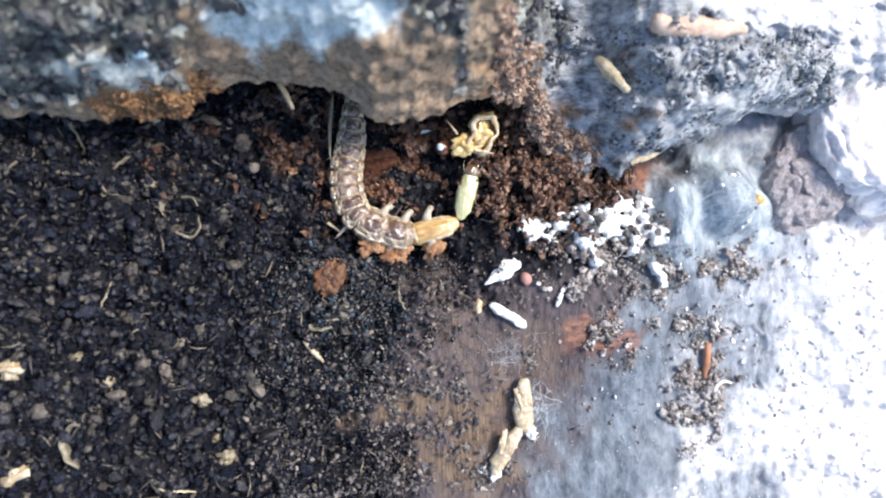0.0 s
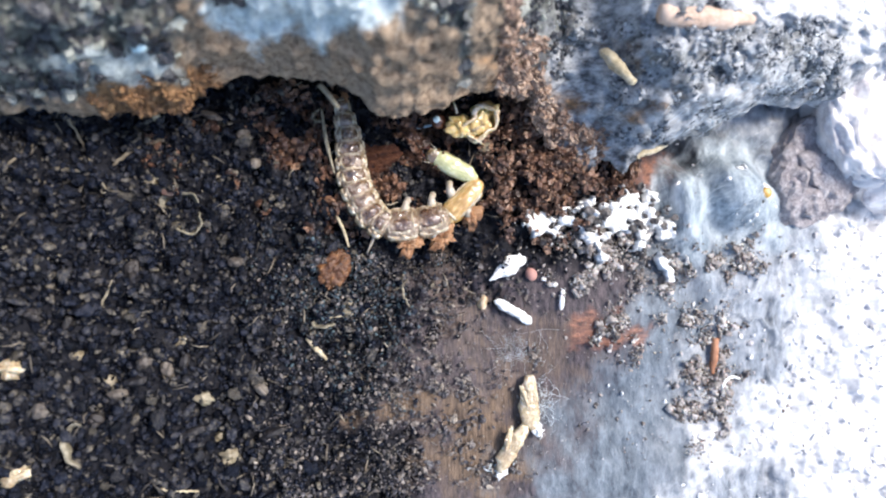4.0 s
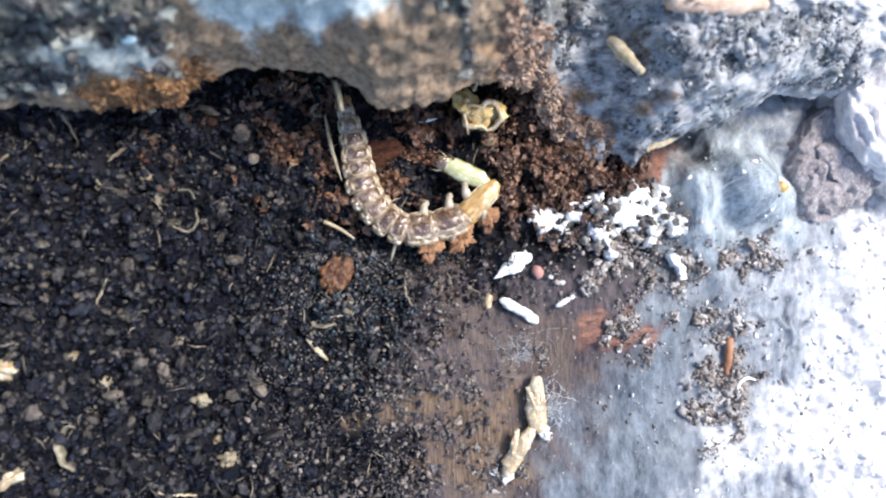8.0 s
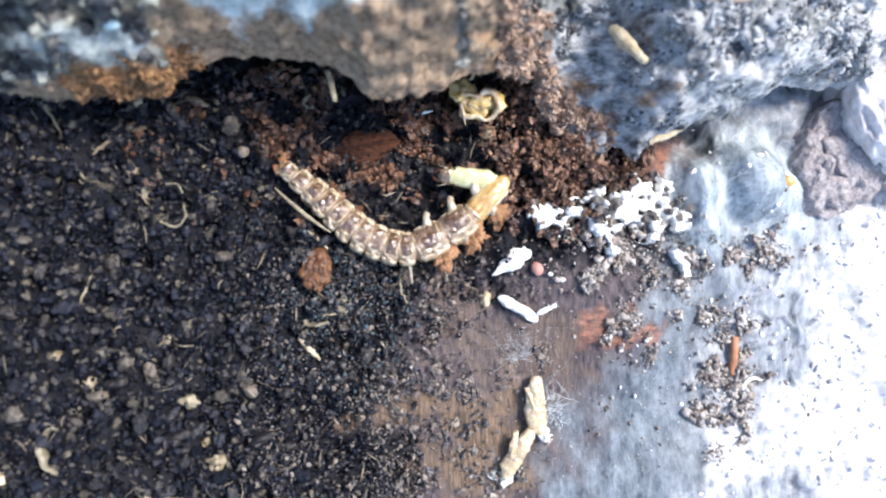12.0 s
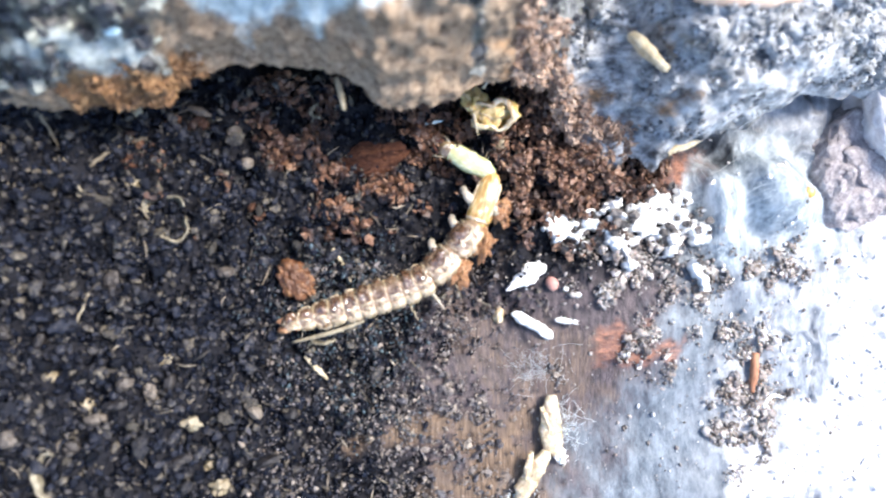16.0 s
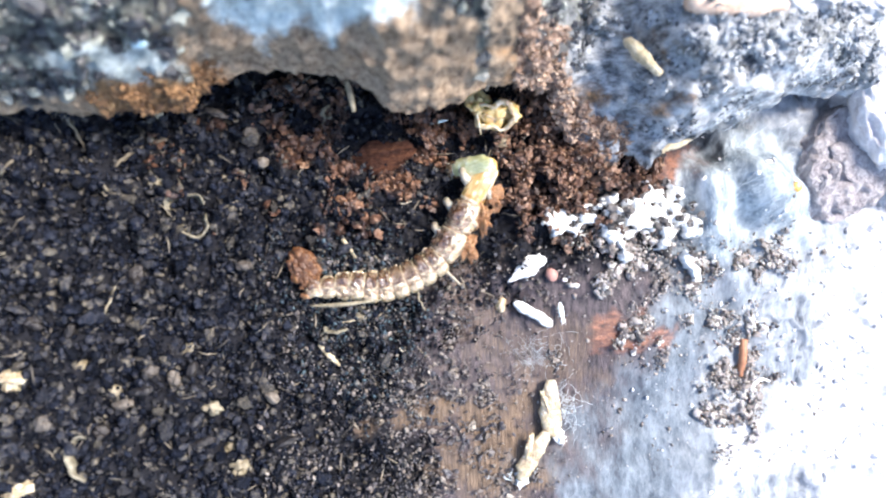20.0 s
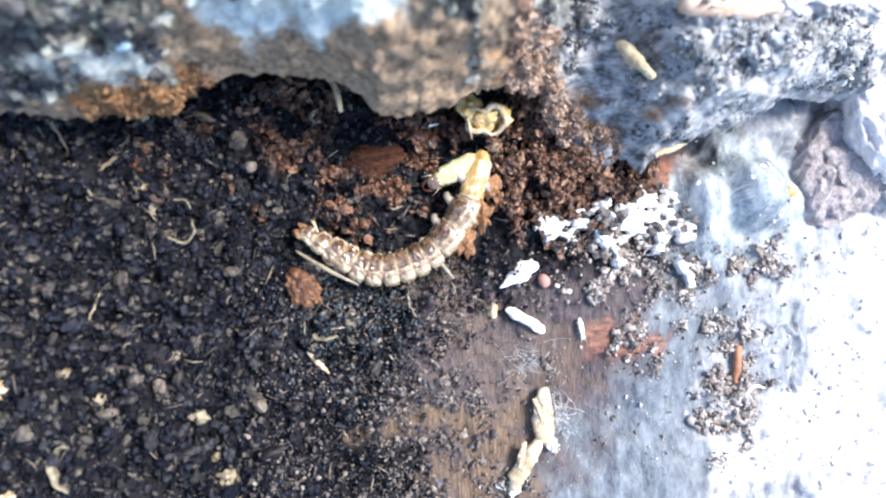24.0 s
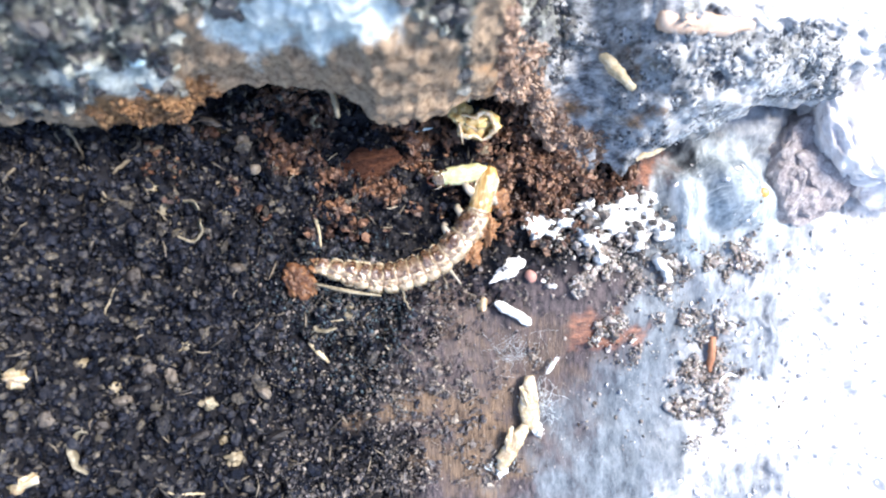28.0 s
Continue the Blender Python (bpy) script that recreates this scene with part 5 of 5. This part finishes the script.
def grey_zone(x, y):
    m = np.maximum(spot(x, y, 12.99, -1.96, 1.5, 1.6, 0, 0.75, 0.9, 35), spot(x, y, 9.63, -0.28, 3.0, 1.6, 0, 0.75, 0.9, 36))
    m = np.maximum(m, spot(x, y, 15.18, -4.53, 2.2, 0.9, -15, 0.75, 0.9, 37))
    m = np.maximum(m, spot(x, y, 15.56, -8.80, 1.2, 1.9, 0, 0.75, 0.9, 38))
    m = np.maximum(m, spot(x, y, 9.97, -5.23, 0.8, 1.2, 0, 0.75, 0.9, 39))
    m = np.maximum(m, 0.5 * spot(x, y, 17.43, -0.98, 1.3, 1.2, 0, 0.75, 0.9, 40))
    return np.maximum(m * (0.15 + step(-0.15, 0.25, fbm(x * 1.1 + 0.5 * y, y * 1.1 - 0.5 * x, 0, 68, 3))), 0.008 * (x < 16))


spots = on_floor(rng, 4, 20, -12, 3, grey_zone, (-0.05, 0.3))(2900)
thick = iter(np.clip(2.5 * grey_zone(spots[0], spots[1]), 0, 1))
v, f = scatter(rng, lambda n: spots, lambda x, y: 0.09 * float(np.clip(rng.lognormal(0, 0.85), 0.3, 3.2)) * (0.4 + 0.6 * next(thick)), 2900, sub=2, rough=0.65)
v2, f2 = scatter(rng, on_floor(rng, 3, 22, -13, 3, lambda x, y: np.clip(1.3 * grey_zone(x, y), 0.012, 1), (0.0, 0.35)), lambda x, y: 0.055 * float(np.clip(rng.lognormal(0, 0.6), 0.4, 3)), 5000, sub=1, rough=0.6)
tagged(part("grey_crumbs", mesh("grey_crumbs", *merged([(v, f), (v2, f2)]), True), M_GREY), "grey and whitish crumbs caught in web", "crumbs", kind="stuff")
v, f = scatter(rng, on_floor(rng, 9, 28, -17, 6, lambda x, y: 0.03 + 0.9 * pale_mask(x, y), (0.0, 0.12)), lambda x, y: 0.10 * float(np.clip(rng.lognormal(0, 0.6), 0.4, 3)), 600, sub=2, rough=0.45)
tagged(part("pale_crumbs", mesh("pale_crumbs", v, f), M_PALE), "pale crumbs on pale wood whitened further by painted light", "crumbs", kind="stuff")


def fibre_litter(count):
    """Short loose splinters all over the frass."""
    x, y, z = on_floor(rng, -28, 8, -17, 9, open_soil, (0.25, 0.5))(count)
    vs, fs, n = [], [], 0
    for k in range(count):
        a, h, t = rng.uniform(0, 6.28), rng.uniform(0.12, 0.6), rng.uniform(-0.25, 0.25)
        d = np.array((math.cos(a), math.sin(a), t)) * h
        c = np.array((x[k], y[k], z[k]))
        p, f = tube([c - d, c + rng.normal(0, 0.05, 3), c + d], [0.02, 0.028 + 0.03 * rng.rand(), 0.015], 5)
        f = [t for g in f for t in [(g[0], g[i], g[i + 1]) for i in range(1, len(g) - 1)]]
        vs.append(np.array(p)), fs.append(np.array(f) + n)
        n += len(p)
    return np.concatenate(vs), np.concatenate(fs)


over = lambda x, y: (0.12 + spot(x, y, 0.55, -7.32, 3.0, 1.3, 12, 0.8, 0.8, 64)) * step(-0.2, 0.4, fbm(x * 0.55, y * 0.55 + 0.3 * x, 0, 63, 4)) * (1 - step(4, 6, x))  # noqa: E731
v, f = scatter(rng, on_floor(rng, -3, 7, -13.5, -2.5, over, (0.0, 0.25)), lambda x, y: 0.085 * float(np.clip(rng.lognormal(0, 0.6), 0.3, 2.6)), 700, sub=2, rough=0.6)
mottled = lambda x, y: (0.3 + 0.9 * step(-0.1, 0.4, fbm(x * 0.5 + 0.2 * y, y * 0.5 - 0.2 * x, 0, 69, 4))) * (1 - step(-1, 5, x)) * step(-12, -6, x) * (1 - 0.85 * wood_mask(x, y))  # noqa: E731
v2, f2 = scatter(rng, on_floor(rng, -12, 6, -14, -0.5, mottled, (0.1, 0.45)), lambda x, y: 0.06 * float(np.clip(rng.lognormal(0, 0.6), 0.4, 2.8)), 5200, sub=1, rough=0.6)
tagged(part("wood_dust", mesh("wood_dust", *merged([(v, f), (v2, f2)]), False), M_DUST, bed), kind="stuff")
tagged(part("fibre_litter", mesh("fibre_litter", *fibre_litter(280)), M_LITTER, bed), kind="stuff")
teal = lambda x, y: np.maximum(spot(x, y, -6.07, -2.54, 3.0, 2.4, 0, 0.8, 0.6, 47), 0.5 * spot(x, y, -4.63, -6.44, 2.6, 2.6, 0, 0.8, 0.6, 48))  # noqa: E731
v, f = scatter(rng, on_floor(rng, -20, 4, -12, 3, teal, (0.2, 0.5)), lambda x, y: 0.055 * float(np.clip(rng.lognormal(0, 0.5), 0.4, 2.5)), 1500, sub=1, rough=0.6)
tagged(part("blue_mould_dust", mesh("blue_mould_dust", v, f), M_TEAL, bed), kind="stuff")


def on_bark(x0, x1):
    """Spots on the bark's face."""
    me = bpy.data.objects["bark_body"].data
    co = np.empty(len(me.vertices) * 3, np.float32)
    me.vertices.foreach_get("co", co)
    co = co.reshape(-1, 3) / MM
    near = np.interp(co[:, 0], LIP[:, 0], LIP[:, 1])
    ok = np.where((co[:, 0] > x0) & (co[:, 0] < x1) & (co[:, 1] > near + 0.35) & (co[:, 1] < near + 7) & (co[:, 2] > np.interp(co[:, 0], LIP[:, 0], LIP[:, 2]) + 0.5) & (fuzz < 0.3) & (rusty < 0.3) & (blue < 0.45) & (white < 0.35))[0]
    return lambda n: co[rng.choice(ok, n)].T


v, f = scatter(rng, on_bark(-27, 6.5), lambda x, y: (0.2 if x < 5 else 0.13) * float(np.clip(rng.lognormal(0, 0.6), 0.35, 2.6)), 3000, sub=2, rough=0.45)
tagged(part("bark_dust", mesh("bark_dust", v, f, False), M_MOTTLE, bark), kind="stuff")
v, f = scatter(rng, on_bark(5.5, 27), lambda x, y: 0.08 * float(np.clip(rng.lognormal(0, 0.6), 0.35, 2.8)), 2500, sub=2, rough=0.5)
tagged(part("shelf_dust", mesh("shelf_dust", v, f), M_SHELF, bark), kind="stuff")


near_lip = ((bx > 2.5) & (bx < 10.5) & (dist > -0.3) & (dist < 2.5 + 0.8 * fbm(bx * 0.5, by * 0.5, 0, 107, 3) - 0.2 * np.abs(bx - 6))) & (bz > -2.5)
thin = 1 - step(6.5, 10.5, bx + 1.6 * fbm(bx * 0.6, by * 0.6, 0, 104, 3))
cling = v_bark[np.where(near_lip & (rng.uniform(0, 1, len(bx)) < thin))[0]]
take = lambda n: cling[rng.choice(len(cling), n)].T  # noqa: E731
v, f = scatter(rng, take, lambda x, y: 0.125 * float(np.clip(rng.lognormal(0, 0.6), 0.3, 2.3)), 2400, sub=2, rough=0.65)
tagged(part("clinging_dust", mesh("clinging_dust", v, f, False), M_CLING, bark), kind="stuff")
edge = v_bark[np.where((rust_lip > 0.3) & (dist > -0.4))[0]]
take = lambda n: edge[rng.choice(len(edge), n)].T  # noqa: E731
v, f = scatter(rng, take, lambda x, y: 0.075 * float(np.clip(rng.lognormal(0, 0.6), 0.3, 2.6)), 1300, sub=2, rough=0.65)
tagged(part("lip_dust", mesh("lip_dust", v, f), M_LIP, bark), kind="stuff")


# ---- what moves ----
SPINES = {}


def curl(t, *xy):
    """The larva's middle line at t seconds: seven points from tail tip to jaws."""
    SPINES[t] = np.array(xy).reshape(7, 2)


def catmull(p, n=24):
    p = np.concatenate([[2 * p[0] - p[1]], p, [2 * p[-1] - p[-2]]])
    out = []
    for i in range(1, len(p) - 2):
        a, b, c, d = p[i - 1:i + 3]
        for t in np.linspace(0, 1, n, endpoint=False):
            out.append(0.5 * (2 * b + (c - a) * t + (2 * a - 5 * b + 4 * c - d) * t * t + (3 * b - a - 3 * c + d) * t ** 3))
    return np.array(out + [p[-2]])


def along(line, count):
    s = np.r_[0, np.cumsum(np.linalg.norm(np.diff(line, axis=0), axis=1))]
    q = np.linspace(0, s[-1], count + 1)
    return np.stack([np.interp(q, s, line[:, 0]), np.interp(q, s, line[:, 1])], 1)


def motions():
    curl(0, -4.99, 8.70, -5.08, 6.18, -5.39, 3.66, -4.52, 1.62, -1.94, 0.74, 0.92, 1.48, 1.68, 4.57)
    curl(1, -5.18, 8.52, -5.18, 6.02, -5.43, 3.68, -4.50, 1.81, -1.86, 1.03, 1.20, 1.04, 0.76, 3.88)
    curl(2, -7.15, 8.35, -6.80, 6.06, -6.19, 3.45, -4.21, 1.60, -1.18, 1.61, 1.44, 1.93, -0.02, 4.28)
    curl(2.5, -5.67, 7.87, -5.91, 5.55, -6.15, 2.93, -4.39, 0.47, -1.68, 0.48, 1.04, 0.95, 0.25, 4.13)
    curl(3, -6.56, 8.32, -5.86, 6.16, -5.35, 3.52, -3.72, 1.19, -0.51, 1.35, 2.34, 1.82, -0.12, 4.34)
    curl(3.5, -6.28, 8.10, -5.68, 5.93, -5.07, 3.28, -3.38, 1.09, -0.08, 1.56, 1.93, 3.14, -1.11, 4.50)
    curl(5.5, -4.76, 7.62, -4.62, 5.63, -4.78, 3.19, -2.99, 0.90, 0.22, 1.65, 1.77, 3.48, -0.05, 5.80)
    curl(6, -6.94, 6.58, -6.05, 4.76, -4.86, 2.32, -2.76, 0.63, 0.46, 1.53, 2.01, 3.36, -1.05, 4.76)
    curl(6.5, -5.44, 8.37, -5.10, 5.92, -4.73, 2.85, -3.23, 0.70, 0.01, 1.46, 1.94, 3.15, -0.73, 5.79)
    curl(7, -6.13, 6.73, -5.40, 4.76, -4.52, 2.17, -2.27, 0.64, 0.63, 1.54, 2.11, 3.06, -0.87, 4.30)
    curl(8, -5.63, 7.41, -5.05, 5.14, -4.41, 2.41, -2.32, 0.58, 0.73, 1.32, 2.43, 2.98, -0.61, 4.38)
    curl(9, -4.66, 6.30, -4.24, 4.37, -3.97, 1.68, -2.21, -0.28, 0.50, 1.36, 1.88, 3.60, -0.96, 5.72)
    curl(10, -4.99, 6.11, -4.29, 3.91, -3.74, 1.28, -1.73, -0.36, 0.79, 1.23, 2.34, 3.27, -0.49, 4.63)
    curl(11, -6.31, 4.58, -5.31, 2.82, -4.17, 0.45, -1.54, -0.61, 1.29, 0.85, 3.18, 2.46, 0.14, 4.13)
    curl(11.5, -7.93, 3.99, -6.25, 2.25, -4.38, 0.18, -1.61, -0.58, 1.22, 1.17, 3.01, 2.94, -0.39, 3.26)
    curl(13.5, -8.77, 1.99, -6.89, 1.22, -4.60, 0.09, -1.69, -0.67, 1.58, 1.07, 3.53, 2.98, -0.02, 3.46)
    curl(14, -8.73, -1.34, -6.67, -1.23, -4.25, -1.11, -1.50, -0.99, 1.00, 1.48, 2.05, 3.82, -0.44, 4.56)
    curl(14.5, -8.94, -2.14, -6.77, -1.76, -4.51, -1.50, -1.65, -1.10, 0.84, 1.49, 2.46, 3.66, -0.73, 3.97)
    curl(15, -8.18, -3.82, -5.98, -3.16, -3.71, -2.34, -1.13, -1.51, 1.06, 1.51, 2.00, 3.68, -0.22, 4.85)
    curl(15.5, -8.93, -3.51, -6.66, -2.87, -4.43, -1.92, -1.88, -0.67, 0.28, 2.17, 1.45, 4.17, -0.99, 4.04)
    curl(16, -8.58, -3.50, -6.56, -3.00, -4.32, -2.33, -1.49, -1.24, 0.82, 1.30, 1.86, 3.87, -0.56, 5.18)
    curl(17, -8.38, -3.45, -6.38, -2.96, -4.18, -2.45, -1.38, -1.66, 0.77, 1.55, 1.80, 4.22, -0.89, 3.54)
    curl(18, -7.16, -2.33, -5.39, -2.22, -3.31, -2.26, -0.74, -1.55, 1.27, 1.30, 1.91, 3.72, -1.42, 4.20)
    curl(19, -8.20, -2.72, -6.17, -2.33, -3.80, -2.08, -1.23, -1.07, 0.47, 1.77, 1.71, 4.17, -1.01, 3.75)
    curl(20, -8.17, -2.25, -6.15, -2.01, -3.93, -2.05, -1.21, -0.60, 0.34, 2.24, 1.58, 4.33, -0.54, 4.06)
    curl(21, -8.71, -1.08, -6.46, -1.43, -4.12, -1.62, -1.29, -0.33, 0.38, 2.19, 1.76, 4.57, 0.58, 5.63)
    curl(21.5, -8.24, -2.50, -6.09, -2.20, -3.89, -2.15, -1.34, -0.26, 0.19, 2.57, 1.42, 4.95, 0.38, 5.70)
    curl(23.5, -8.17, 0.33, -6.20, -0.59, -4.02, -1.22, -1.33, 0.06, 0.35, 2.87, 1.28, 5.24, 0.40, 6.15)
    curl(24, -7.83, 1.13, -6.00, -0.07, -3.83, -0.99, -0.87, 0.14, 0.81, 2.64, 1.59, 5.01, -1.11, 3.56)
    curl(24.5, -7.18, -0.32, -5.18, -0.95, -3.00, -1.72, -0.03, -0.45, 1.64, 2.20, 2.42, 4.56, -0.41, 3.86)
    curl(25, -7.12, -0.56, -5.09, -1.19, -3.03, -1.68, -0.02, -0.40, 1.82, 2.12, 2.46, 4.36, -0.55, 3.81)
    curl(26, -7.22, -0.82, -5.06, -1.35, -2.87, -1.71, 0.00, -0.35, 1.63, 1.85, 2.30, 4.22, -0.73, 3.63)
    curl(27, -7.17, -0.80, -5.02, -1.34, -2.85, -1.67, 0.01, -0.40, 1.78, 1.95, 2.57, 4.40, -0.41, 3.93)
    curl(28, -7.20, -0.82, -5.12, -1.33, -2.97, -1.59, -0.02, -0.38, 1.75, 1.87, 2.57, 4.39, -0.54, 3.85)
    rows = [[] for _ in LARVA]
    for t, p in SPINES.items():
        soft = catmull(p[:5])
        joints = np.concatenate([along(soft[:73], ABDOMEN)[:-1], along(soft[72:], THORAX), p[5:6], p[6:7]])
        for k in range(len(LARVA)):
            a, b = joints[k], joints[k + 1]
            mid, d = (a + b) / 2, b - a
            far = float(np.linalg.norm(d))
            nod = 0.0
            if k == len(LARVA) - 1:
                nod = math.degrees(math.acos(min(1.0, max(0.35, far / BODY_LEN[k]))))
            lean = (-12 if t < 12.5 else -38) if k < ABDOMEN + THORAX else -8
            z = float(np.interp(mid[0], FLOOR_X, FLOOR_Z)) + 1.2
            turn = Euler((0, 0, math.atan2(d[1], d[0]))).to_matrix().to_4x4()
            tip = pose(0, 0, 0, lean, nod if nod > 8 else 0, 0)
            rows[k].append((t, Matrix.Translation((mid[0] * MM, mid[1] * MM, z * MM)) @ turn @ tip))
    for ob, r in zip(LARVA, rows):
        walk(ob, r)

    def glide(ob, lift, *keys):
        walk(ob, [(t, at(x, y, float(np.interp(x, FLOOR_X, FLOOR_Z)) + lift, 0, 0, turn)) for t, x, y, turn in keys])

    glide(PREY, 1.5,
          (0, 1.73, 6.21, 0), (3, 1.70, 6.12, 0), (3.5, 1.51, 6.35, -8), (5.5, 1.28, 7.5, -62), (6, 1.31, 7.55, -68), (8, 1.45, 7.12, -70), (11, 1.45, 7.22, -70), (28, 1.38, 7.16, -70))
    glide(CRUMB, 0.75,
          (0, -6.35, -1.61, 70), (3, -6.31, -1.53, 70), (6, -6.15, -1.08, 70), (8, -6.16, -1.68, 70), (10, -6.07, -1.48, 70), (11, -6.29, -1.60, 75), (11.5, -6.56, -1.66, 85), (13.5, -7.88, -1.58, 130), (14, -8.21, -0.93, 140), (15, -7.98, -1.44, 140), (17, -8.23, -1.28, 140), (18, -7.99, -1.34, 130), (19, -8.39, -1.16, 130), (21, -8.29, -1.11, 135), (21.5, -8.01, -1.41, 135), (23.5, -8.20, -1.65, 140), (24, -7.87, -1.86, 140), (25, -8.35, -2.02, 140), (26, -8.35, -1.91, 140), (28, -8.12, -1.76, 140))
    glide(TWIG, 0.6,
          (0, -6.62, 1.47, -30), (3, -6.57, 1.36, -30), (3.5, -5.93, 0.79, -72), (5.5, -5.72, 0.87, -50), (6, -5.79, 1.07, -48), (7, -5.96, 0.84, -55), (8, -6.01, 0.68, -30), (9, -6.50, 0.58, -28), (10, -6.53, 0.68, -30), (11, -6.88, 0.64, -32), (11.5, -6.95, 0.42, -35), (13.5, -6.57, -0.78, -60), (15, -5.91, -0.60, -62), (17, -6.02, -0.62, -62), (18, -6.11, 0.19, -65), (19, -6.06, -0.25, -60), (21, -5.93, -0.42, -60), (25, -7.46, 1.08, -80), (28, -7.19, 1.04, -80))
    glide(STRAW, 5.6,
          (0, -7.75, 7.58, -60), (2, -7.62, 7.48, -60), (2.5, -6.18, 7.57, -35), (3.5, -5.93, 7.41, -40), (5.5, -5.13, 7.18, -75), (6, -5.17, 7.23, -75), (7, -5.21, 7.00, -75), (11, -5.18, 6.96, -75), (28, -5.47, 7.43, -75))
    glide(TAIL, 0.35,
          (0, 6.75, -2.89, 70), (3, 6.59, -3.33, 85), (6, 6.51, -3.17, 70), (8, 6.22, -3.38, 30), (10, 5.37, -3.60, 30), (11, 5.19, -3.93, 25), (14, 5.32, -3.76, 25), (15, 5.62, -3.61, 30), (17, 4.96, -3.65, -60), (18, 4.64, -3.67, -70), (20, 5.31, -3.66, -80), (21, 5.39, -3.41, 30), (21.5, 5.90, -3.54, -20), (23.5, 6.62, -3.86, -50), (24, 6.78, -4.21, -80), (25, 6.86, -5.32, 80), (26, 7.16, -5.42, 75), (27, 7.15, -5.83, 70), (28, 5.94, -6.98, 55))


motions()
